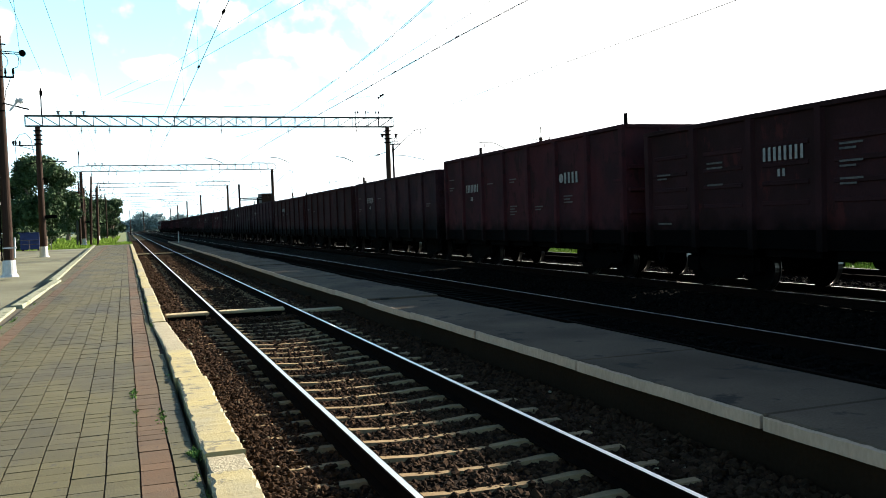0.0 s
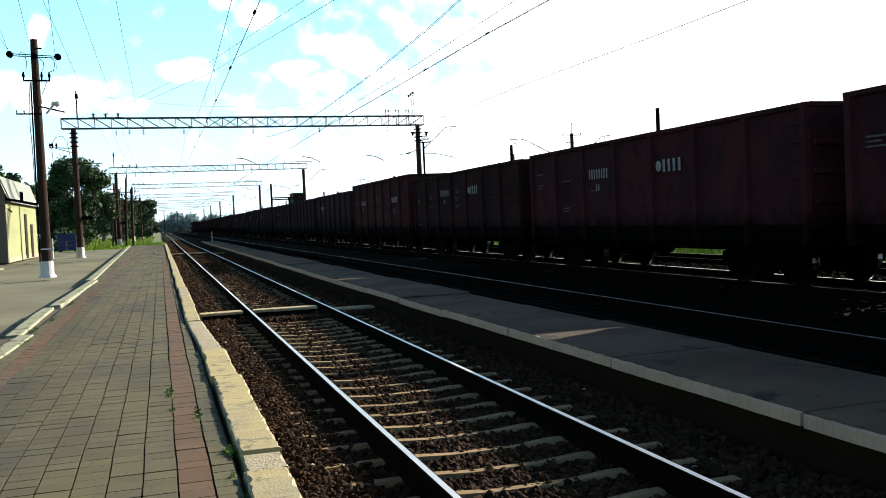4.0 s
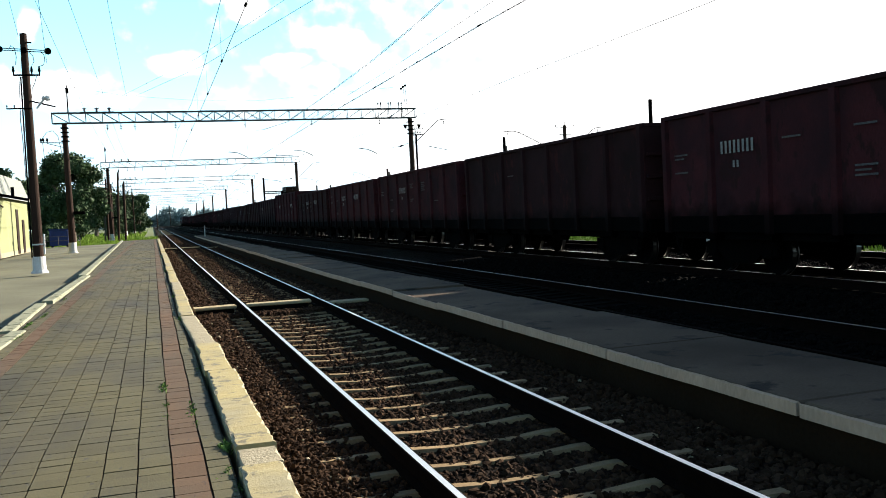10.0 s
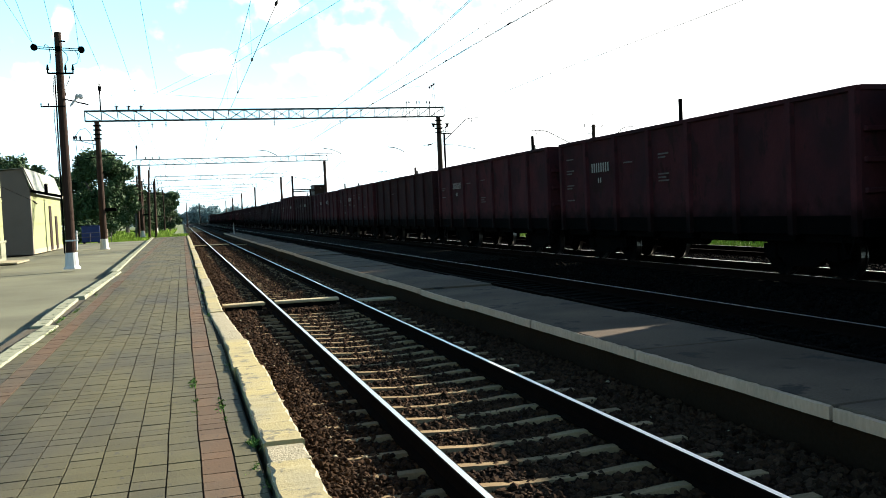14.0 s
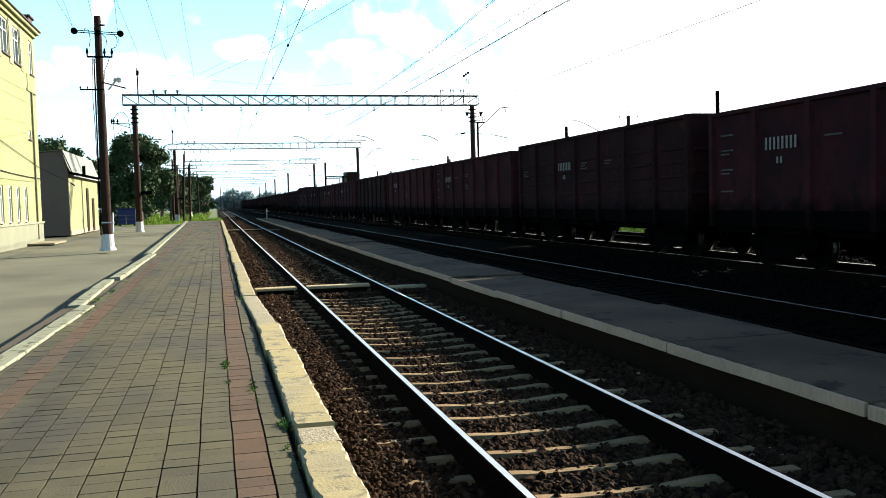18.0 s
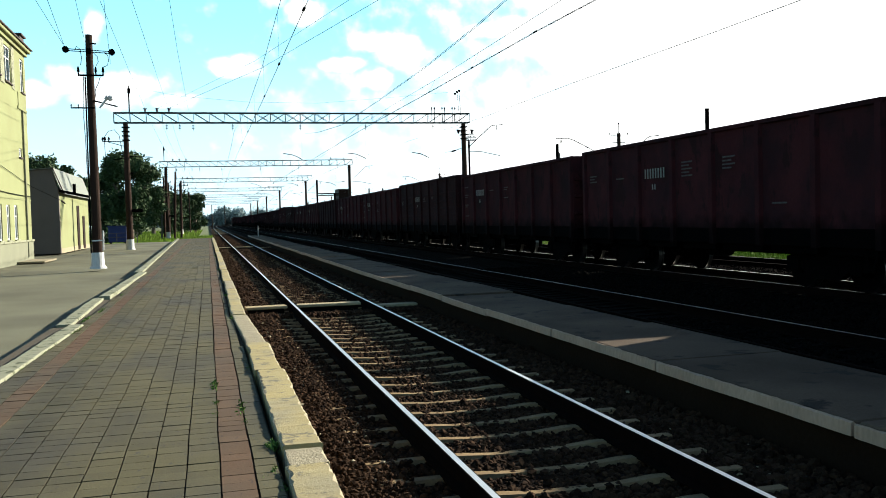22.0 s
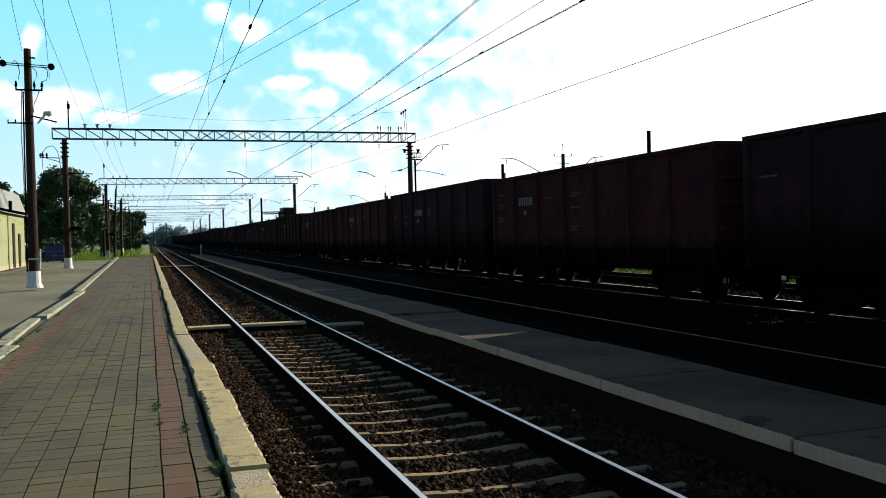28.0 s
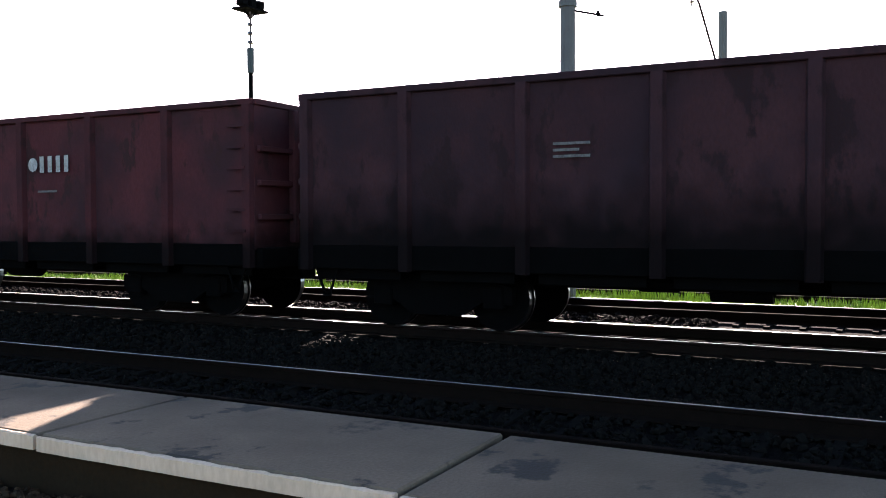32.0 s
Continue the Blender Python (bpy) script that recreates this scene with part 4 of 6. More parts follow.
WAGONS = {
    -13: (3.55, RED, 1, None, [(0, 2.9, 2)], False, False, "dull red open freight wagon with worn side panels"),
    -12: (3.59, BROWN, None, None, [(2, 2.75, 3), (5, 2.85, 2)], False, False, "brown-red open freight wagon with a few faded marks"),
    -11: (3.60, RED, 2, 4, [(0, 2.75, 2), (1, 2.75, 1), (1, 2.4, 1), (3, 2.95, 4), (3, 2.45, 2), (4, 2.3, 1)], False, True, "dull red open freight wagon with a white works mark"),
    -10: (3.55, BROWN, None, None, [(0, 2.8, 1), (3, 2.7, 1)], False, False, "dark brown open freight wagon with hardly any marks"),
    -9: (3.57, RED, 1, None, [(0, 3.1, 1), (0, 2.75, 2), (0, 2.3, 2), (2, 2.85, 1), (3, 2.9, 2), (3, 2.5, 1), (3, 1.95, 2)], False, False, "dull red open freight wagon with a white stencilled number"),
    -8: (3.69, BROWN, 2, None, [(0, 2.75, 3), (1, 2.7, 2), (1, 2.4, 2), (3, 2.95, 4)], True, False, "tall brown open freight wagon with pressed ribs and stencils"),
    -7: (3.60, RED, 2, None, [(0, 2.9, 3), (1, 2.75, 1), (3, 3.0, 5), (4, 3.0, 4), (5, 1.9, 1)], False, False, "dull red open freight wagon with faded stencil blocks"),
    -6: (3.56, RED, 1, None, [(0, 3.1, 1), (0, 2.75, 2), (0, 2.3, 2), (0, 1.8, 1), (2, 2.85, 1), (3, 2.9, 2), (3, 2.5, 1)], False, False, "dull red open freight wagon with a long white number"),
    -5: (3.68, DARK, 2, None, [(0, 2.75, 3), (3, 2.85, 3), (4, 2.85, 2)], True, False, "tall dark open freight wagon with pressed ribs"),
    -4: (3.58, RED, 1, None, [(0, 3.15, 1), (0, 2.8, 2), (0, 2.35, 2), (0, 1.9, 1), (2, 2.85, 1), (3, 2.95, 2), (3, 2.45, 3)], False, False, "dull red open freight wagon with a long white number"),
    -3: (3.59, RED, 1, None, [(0, 2.75, 2), (0, 2.35, 1), (2, 2.85, 1), (3, 2.9, 1), (3, 2.2, 3)], False, False, "dull red open freight wagon with a long white number"),
    -2: (3.57, DARK, None, None, [(2, 2.8, 1)], False, False, "plain dull black open freight wagon"),
    -1: (3.57, RED, 2, None, [(0, 2.85, 3), (1, 2.4, 1), (1, 1.9, 2), (3, 3.05, 3), (3, 2.35, 2), (4, 3.05, 5), (5, 2.2, 1)], False, False, "dull red open freight wagon with blocks of white stencils"),
    0: (3.55, RED, 2, 4, [(0, 3.0, 1), (0, 2.65, 2), (1, 2.7, 1), (1, 1.9, 2), (2, 2.35, 1)], False, True, "dull red open freight wagon with a faded works mark"),
    1: (3.52, DARK, 2, 4, [(0, 2.6, 2), (1, 2.75, 1), (1, 2.65, 1), (1, 2.3, 1), (3, 2.85, 2), (3, 2.55, 2), (3, 2.25, 2), (0, 1.5, 1)], True, True, "dull black open freight wagon with patches of old red paint"),
    2: (3.85, RED, 1, 5, [(0, 3.2, 1), (0, 2.9, 2), (2, 2.9, 1), (3, 2.95, 2), (3, 2.1, 4), (4, 2.05, 2), (5, 2.3, 3)], False, True, "tall red open freight wagon with a white works mark"),
    3: (3.62, BROWN, 1, None, [(0, 2.95, 1), (0, 2.4, 2), (2, 2.85, 1), (6, 2.4, 2)], False, False, "brown-red open freight wagon with faint marks"),
    4: (3.60, DARK, None, None, [(0, 2.7, 2), (1, 2.5, 1)], False, False, "plain dull black open freight wagon"),
    5: (3.55, DARK, 2, None, [(0, 2.6, 2), (3, 2.5, 1)], True, False, "dull black open freight wagon with pressed ribs"),
}
FRONT = 23


def build_train():
    out, like = [], {}
    for k in range(-13, FRONT + 1):
        if k in WAGONS:
            h, paint, num, logo, rows, ribs, steps, label = WAGONS[k]
            texts = small_rows(rows)
            if num is not None:
                texts += [NUM(num, 2.85), ("n", -P7 * num - 0.75, 2.27, 0.26, 0.14, 2)]
            if logo is not None:
                texts += [LOGO(logo, 2.8), ("d", -P7 * logo - 0.32, 2.70, 0.13)]
            w = like[k] = gondola(h, paint, label, texts, steps, seedv=40 + k, ribs=ribs)
        else:
            w = copy_thing(like[(3, 5, 0, 3, -1, 4, 3)[k % 7]], pose(AXIS3, 0, Z_RAIL3))
        out.append((k, w))
    return out


TRAIN = build_train()


def locomotive():
    t = thing("electric_locomotive", "dark electric locomotive leading the freight train", "locomotive", (AXIS3, 0, Z_RAIL3))
    for s in (0, 1):
        y0 = s * 16.4 + 0.6
        bm = B()
        prof = [(-1.5, 1.2), (-1.5, 3.4), (-1.3, 3.9), (-0.8, 4.2), (0.8, 4.2), (1.3, 3.9), (1.5, 3.4), (1.5, 1.2)]
        a = [bm.verts.new((x, y0, z)) for x, z in prof]
        b = [bm.verts.new((x, y0 + 15.6, z)) for x, z in prof]
        for i in range(8):
            bm.faces.new((a[i], b[i], b[(i + 1) % 8], a[(i + 1) % 8]))
        bm.faces.new(a)
        bm.faces.new(b[::-1])
        bmesh.ops.recalc_face_normals(bm, faces=bm.faces[:])
        body = part("body", bm, M_WAGDARK, t)
        for i in range(5):
            bm = B()
            box(bm, -1.53, -1.49, y0 + 1.8 + i * 2.7, y0 + 2.9 + i * 2.7, 2.3, 3.2, 0.01)
            part("window", bm, M_GLASS, body)
        for q in (3.2, 12.4):
            bm = B()
            for w in (-1.5, 1.5):
                rod(bm, (-0.85, y0 + q + w, 0.6), (0.85, y0 + q + w, 0.6), 0.6, seg=20)
            box(bm, -1.1, 1.1, y0 + q - 2.2, y0 + q + 2.2, 0.55, 1.2, 0.05)
            part("bogie", bm, M_UNDER, t)
        bm = B()
        bar(bm, (0, y0 + 3.0, 4.2), (0, y0 + 4.6, 4.9), 0.06)
        bar(bm, (0, y0 + 4.6, 4.9), (0, y0 + 3.0, 5.5 + 0.2 * s), 0.06)
        bar(bm, (-0.9, y0 + 3.0, 5.5 + 0.2 * s), (0.9, y0 + 3.0, 5.5 + 0.2 * s), 0.06)
        part("pantograph", bm, M_UNDER, t)
    return t


LOCO = locomotive()


# ---------------------------------------------------------------- poles, gantries and wires
def insulator(bm, x, y, z, r=0.05, h=0.16):
    rod(bm, (x, y, z), (x, y, z + h * 0.5), r * 0.5, seg=8)
    rod(bm, (x, y, z + h * 0.35), (x, y, z + h * 0.6), r, r * 0.8, seg=8)
    rod(bm, (x, y, z + h * 0.6), (x, y, z + h), r * 0.8, r * 0.4, seg=8)


def tube(bm, pts, r, seg=5):
    """One continuous round wire through the points."""
    rings = []
    for i, p in enumerate(pts):
        d = (Vector(pts[min(i + 1, len(pts) - 1)]) - Vector(pts[max(i - 1, 0)])).normalized()
        u = d.cross(Vector((0, 0, 1)) if abs(d.z) < 0.9 else Vector((1, 0, 0))).normalized()
        w = d.cross(u)
        rings.append([bm.verts.new(Vector(p) + (u * math.cos(6.2832 * k / seg) + w * math.sin(6.2832 * k / seg)) * r) for k in range(seg)])
    for a, b in zip(rings, rings[1:]):
        for k in range(seg):
            bm.faces.new((a[k], a[(k + 1) % seg], b[(k + 1) % seg], b[k]))
    return bm


def service_pole():
    t = thing("service_pole", "brown timber utility pole with cross-arms, lamp and whitewashed foot", "utility pole", (-4.12, 36.4, -0.045))
    bm = B()
    rod(bm, (0, 0, 0.0), (0, 0, 8.9), 0.19, 0.125, 16)
    part("pole", bm, M_POLE, t, smooth=False)
    bm = B()
    rod(bm, (0, 0, 0.0), (0, 0, 0.10), 0.32, 0.28, 16)
    rod(bm, (0, 0, 0.10), (0, 0, 0.62), 0.245, 0.225, 16)
    part("foot", bm, M_WHITE, t, "whitewashed concrete foot")
    bm = B()
    bar(bm, (-0.82, -0.17, 8.335), (0.82, -0.17, 8.255), 0.03)
    bar(bm, (-0.82, -0.17, 8.265), (0.82, -0.17, 8.185), 0.03)
    box(bm, -0.09, 0.09, -0.20, -0.14, 8.16, 8.36, 0.01)
    bar(bm, (0.1, -0.1, 8.56), (0.27, -0.1, 8.55), 0.06, 0.05)
    arm = part("cross_arm", bm, M_UNDER, t)
    for x in (-0.82, 0.82):
        bm = B()
        rod(bm, (x, -0.23, 8.27 - 0.045 * x), (x, -0.10, 8.27 - 0.045 * x), 0.12, seg=14)
        part("insulator", bm, M_UNDER, arm, "round black insulator")
    bm = B()
    bar(bm, (-0.42, -0.16, 7.35), (0.50, -0.16, 7.35), 0.06)
    arm = part("cross_arm", bm, M_UNDER, t)
    for x in (-0.40, 0.22, 0.48):
        bm = B()
        insulator(bm, x, -0.16, 7.38, 0.055, 0.30)
        part("insulator", bm, M_UNDER, arm)
    bm = B()
    bar(bm, (-0.72, -0.16, 6.12), (0.15, -0.16, 6.12), 0.05)
    arm = part("cross_arm", bm, M_UNDER, t)
    for x in (-0.70, -0.45):
        bm = B()
        insulator(bm, x, -0.16, 6.14, 0.03, 0.12)
        part("insulator", bm, M_UNDER, arm)
    bm = B()
    bar(bm, (0.10, -0.1, 6.40), (0.95, -0.1, 6.18), 0.05)
    part("lamp_arm", bm, M_UNDER, t)
    bm = B()
    rod(bm, (0.30, -0.15, 6.11), (0.56, -0.15, 6.45), 0.035, 0.045, 8)
    rod(bm, (0.50, -0.15, 6.44), (0.62, -0.15, 6.53), 0.05, 0.10, 12)
    rod(bm, (0.62, -0.15, 6.53), (0.75, -0.15, 6.47), 0.10, 0.12, 12)
    lamp = part("street_lamp_head", bm, M_WHITE, t, "pale enamelled lamp head")
    bm = B()
    rod(bm, (0.75, -0.15, 6.47), (0.79, -0.15, 6.44), 0.10, 0.05, 12)
    part("lamp_glass", bm, M_LAMPGLASS, lamp)
    bm = B()
    for a, b in (((-0.17, -0.1, 7.3), (-0.19, -0.12, 4.0)), ((-0.19, -0.12, 4.0), (-0.21, -0.14, 0.6))):
        rod(bm, a, b, 0.03, seg=6)
    part("cable", bm, M_UNDER, t)
    # loose leads between the arms and down the pole
    for run in ([(-0.22, -0.18, 7.3), (-0.24, -0.17, 6.5), (-0.27, -0.18, 5.7), (-0.24, -0.17, 4.9), (-0.23, -0.16, 3.6)],
                [(-0.50, -0.18, 8.28), (-0.42, -0.2, 8.42), (-0.30, -0.2, 8.32), (-0.26, -0.2, 8.0), (-0.30, -0.2, 7.72)],
                [(0.16, -0.2, 8.2), (0.30, -0.2, 8.05), (0.33, -0.2, 7.85), (0.24, -0.2, 7.7)],
                [(0.55, -0.18, 8.22), (0.68, -0.2, 8.1), (0.70, -0.2, 7.9), (0.64, -0.2, 7.72), (0.50, -0.2, 7.66)],
                [(0.38, -0.18, 7.3), (0.30, -0.18, 7.05), (0.20, -0.18, 6.85), (0.17, -0.18, 6.5)]):
        part("lead_wire", tube(B(), run, 0.014), M_UNDER, t)
    bm = B()
    bar(bm, (-1.25, -0.12, 3.0), (-0.2, -0.12, 2.75), 0.16, 0.10)
    rod(bm, (-0.72, -0.12, 2.85), (-0.72, -0.12, 3.25), 0.06, seg=8)
    part("bracket", bm, M_UNDER, t, "dark cable bracket")
    bm = B()
    box(bm, -0.16, 0.30, -0.26, -0.22, 1.05, 1.10)
    rod(bm, (0.24, -0.24, 0.7), (0.26, -0.24, 1.45), 0.03, seg=6)
    part("band", bm, M_WHITE, t)
    return t


service_pole()


def truss(parent, x0, x1, z0, z1, depth=0.45, n=24, single=False):
    """A lattice beam across the tracks: four chords, posts and diagonals."""
    for z in (z0, z1):
        for y in (-depth / 2, depth / 2):
            bm = B()
            bar(bm, (x0, y, z), (x1, y, z), 0.075)
            part("chord", bm, M_STEEL, parent)
    st = (x1 - x0) / n
    if single:
        up = finish("lattice_post", bar(B(), (0, 0, z0), (0, 0, z1), 0.035), M_STEEL)
        cross = finish("lattice_tie", bar(B(), (0, -depth / 2, 0), (0, depth / 2, 0), 0.03), M_STEEL)
        fall = finish("lattice_diagonal", bar(B(), (0, 0, z1), (st, 0, z0), 0.035), M_STEEL)
        rise = finish("lattice_diagonal", bar(B(), (0, 0, z0), (st, 0, z1), 0.035), M_STEEL)
        for i in range(n + 1):
            x = x0 + st * i
            for y in (-depth / 2, depth / 2):
                part("lattice_post", up, None, parent).location = (x, y, 0)
                if i < n:
                    part("lattice_diagonal", fall if i < n // 2 else rise, None, parent).location = (x, y, 0)
                    if abs(i - n / 2 + 1) < 3:
                        part("lattice_diagonal", rise if i < n // 2 else fall, None, parent).location = (x, y, 0)
            for z in (z0, z1):
                part("lattice_tie", cross, None, parent).location = (x, 0, z)
        return
    bm = B()
    for i in range(n + 1):
        x = x0 + st * i
        for y in (-depth / 2, depth / 2):
            bar(bm, (x, y, z0), (x, y, z1), 0.035)
            if i < n:
                bar(bm, (x, y, z1 if i < n // 2 else z0), (x + st, y, z0 if i < n // 2 else z1), 0.035)
    tagged(part("lattice", bm, M_STEEL, parent), kind="stuff")


def hanging_insulator(parent, x, z, h=0.55, y=0):
    bm = B()
    rod(bm, (x, y, z), (x, y, z - h), 0.015, seg=6)
    for i in range(3):
        rod(bm, (x, y, z - h * (0.3 + 0.2 * i)), (x, y, z - h * (0.36 + 0.2 * i)), 0.10, 0.07, 10)
    part("insulator", bm, M_GLAZE, parent, "hanging string insulator")


def gantry(i):
    y = GANTRY_Y + GANTRY_STEP * i + (3.0 if i == 1 else 0)
    x0, x1, z0, z1 = -6.1 + 0.45 * min(i, 3), 19.85 - 0.95 * min(i, 3), 8.78, 9.48
    lab = "steel lattice gantry spanning the tracks on two dark posts"
    t = thing("catenary_gantry", lab, "gantry", (0, y, 0), group="gantries over the tracks")
    truss(t, x0, x1, z0, z1, single=i < 2)
    for x, zb in ((x0 + 0.76, -0.2), (x1 - 0.45, -0.5)):
        bm = B()
        rod(bm, (x, 0, zb), (x, 0, z0 - 0.04), 0.24, 0.17, 14)
        p = part("post", bm, M_POLE, t, "tapered dark post")
        bm = B()
        rod(bm, (x, 0, zb), (x, 0, zb + 0.12), 0.36, 0.34, 14)
        rod(bm, (x, 0, zb + 0.12), (x, 0, zb + 0.78), 0.28, 0.26, 14)
        part("foot", bm, M_WHITE, p, "whitewashed foot")
        for k in range(4):
            bm = B()
            box(bm, x - 0.26, x + 0.26, -0.26, 0.26, z0 - 0.35 - 0.3 * k, z0 - 0.28 - 0.3 * k, 0.01)
            part("clamp", bm, M_UNDER, p)
    bm = B()
    rod(bm, (-5.05, 0, z1), (-5.05, 0, 11.4), 0.045, seg=8)
    mast = part("mast", bm, M_UNDER, t)
    bm = B()
    box(bm, -5.13, -4.93, -0.06, 0.06, 10.85, 11.2, 0.02)
    part("horn", bm, M_UNDER, mast)
    for x in (-4.0, -3.2, -2.38):
        bm = B()
        insulator(bm, x, 0, z1 + 0.03, 0.09, 0.34)
        rod(bm, (x - 0.14, 0, z1 + 0.3), (x + 0.14, 0, z1 + 0.3), 0.03, seg=6)
        part("feeder_insulator", bm, M_GLAZE, t)
    bm = B()
    bar(bm, (-4.3, 0, z1 + 0.06), (-2.1, 0, z1 + 0.06), 0.05)
    part("feeder_bar", bm, M_UNDER, t)
    for x in (-2.57, -1.68, -0.75, 2.0, 6.87, 11.74, 16.96):
        hanging_insulator(t, x, z0)
    if i == 0:
        for x in (16.92, 17.13, 17.74, 17.93, 18.55, 18.77):
            bm = B()
            rod(bm, (x, 0.06, z0), (x, 0.06, z1 + 0.30), 0.024, seg=6)
            insulator(bm, x, 0.06, z1 + 0.30, 0.07, 0.22)
            part("pin_insulator", bm, M_UNDER, t)
        bm = B()
        for dx in (0.0, 0.14):
            bar(bm, (19.12 + dx, 0, z0), (18.97 + dx * 1.1, 0, 11.1), 0.03)
        for x, z in ((18.80, 10.92), (18.97, 11.05), (19.14, 11.16)):
            rod(bm, (x, 0, z), (x, 0, z + 0.12), 0.05, 0.10, 8)
            rod(bm, (x, 0, z + 0.12), (x, 0, z + 0.17), 0.10, 0.08, 8)
        part("horn_gap", bm, M_UNDER, t)
    else:
        bm = B()
        bar(bm, (x1 - 3.0, 0, z1 + 0.22), (x1 + 0.7, 0, z1 + 0.22), 0.07)
        for x in (x1 - 2.9, x1 - 1.2, x1 + 0.65):
            rod(bm, (x, 0, z1), (x, 0, z1 + 0.42), 0.03, seg=6)
        part("feeder_bar", bm, M_UNDER, t)
    if i < 3:                                      # steady arms over the outer tracks, hung from the beam
        for xa in (5.6, 10.38, 15.3):
            bm = B()
            tube(bm, [(xa - 0.05, 0, 6.50), (xa + 0.02, 0, 6.53), (xa + 0.6, 0, 6.44), (xa + 1.0, 0, 6.27), (xa + 1.32, 0, 6.09)], 0.032, 6)
            rod(bm, (xa + 1.32, 0, 6.09), (xa + 1.36, 0, z0 - 0.5), 0.004, seg=4)
            part("steady_arm", bm, M_UNDER, t)
    bm = B()
    tube(bm, [(x1 - 0.16, 0, 6.83), (x1 + 0.5, 0, 7.4), (x1 + 1.75, 0, 8.52), (x1 + 2.0, 0, 8.60), (x1 + 2.75, 0, 8.64)], 0.035, 6)
    arm = part("cantilever", bm, M_UNDER, t)
    hanging_insulator(arm, x1 + 2.25, 8.60, 0.42)
    bm = B()
    tube(bm, [(x1 - 0.2, 0, 6.60), (x1 + 0.9, 0, 6.56), (x1 + 2.5, 0, 6.22)], 0.025)
    tube(bm, [(x1 - 0.6, 0, 6.85), (x1 - 1.3, 0, 6.6), (x1 - 2.0, 0, 6.52)], 0.018)
    rod(bm, (x1 - 1.4, 0, 6.59), (x1 - 1.1, 0, 6.66), 0.06, seg=8)
    part("steady_arm", bm, M_UNDER, t)
    px = x0 + 0.76                                 # switch arms on the platform side post
    bm = B()
    bar(bm, (px - 1.6, 0, 7.5), (px, 0, 7.45), 0.06)
    bar(bm, (px - 1.2, 0, 7.45), (px, 0, 7.1), 0.04)
    for x in (px - 1.55, px - 1.4, px - 1.15):
        insulator(bm, x, 0, 7.5, 0.09, 0.3)
    part("side_bracket", bm, M_UNDER, t)
    for a, b, w in (((px - 0.9, 0, 6.2), (px + 0.1, 0, 6.35), 0.06), ((px, 0, 6.42), (px + 1.75, 0, 6.36), 0.06), ((px, 0, 5.25), (px + 0.4, 0, 5.25), 0.07)):
        part("switch_arm", bar(B(), a, b, w), M_UNDER, t)
    bm = B()
    box(bm, px + 0.2, px + 0.95, -0.1, 0.1, 2.5, 2.72, 0.03)
    part("switch_drive", bm, M_UNDER, t, "black switch drive box")
    bm = B()
    tube(bm, [(px - 1.5, 0, 7.7), (px - 1.15, 0, 8.2), (px - 0.75, 0, 8.3), (px - 0.45, 0, 7.9), (px - 0.3, 0, 6.9), (px - 0.25, 0, 6.3)], 0.02)
    tube(bm, [(px - 1.45, 0, 7.5), (px - 1.4, 0, 6.4), (px - 1.42, 0, 5.7)], 0.018)
    part("jumper_wire", bm, M_UNDER, t)
    return t


for i in range(7):
    gantry(i)


def yard_floodlight(x, y):
    """A short mast with a railed basket and flared lamps, close behind the gantry post."""
    t = thing("floodlight_mast", "dark mast with a railed basket and flared floodlights", "light mast", (x, y, -0.5))
    bm = B()
    rod(bm, (0, 0, 0), (0, 0, 8.0), 0.09, 0.075, 10)
    part("pole", bm, M_UNDER, t)
    bm = B()
    box(bm, -0.40, 0.52, -0.3, 0.3, 8.0, 8.05, 0.01)
    deck = part("basket_floor", bm, M_UNDER, t)
    for dx in (-0.38, 0.05, 0.50):
        for dy in (-0.28, 0.28):
            part("railing_post", bar(B(), (dx, dy, 8.05), (dx, dy, 8.5), 0.03), M_UNDER, deck)
    for z in (8.22, 8.5):
        bm = B()
        for dy in (-0.28, 0.28):
            bar(bm, (-0.40, dy, z), (0.52, dy, z), 0.03)
        bar(bm, (-0.9 if z > 8.4 else -0.4, 0, z + 0.1), (0.52, 0, z + 0.1), 0.03)
        part("railing", bm, M_UNDER, deck)
    for dx in (-0.85, 0.26):
        bm = B()
        rod(bm, (dx, 0, 8.55), (dx, -0.05, 8.72), 0.06, 0.10, 10)
        rod(bm, (dx, -0.05, 8.72), (dx, -0.08, 8.82), 0.10, 0.19, 10)
        part("floodlight", bm, M_UNDER, deck)


yard_floodlight(20.08, GANTRY_Y + 0.9)


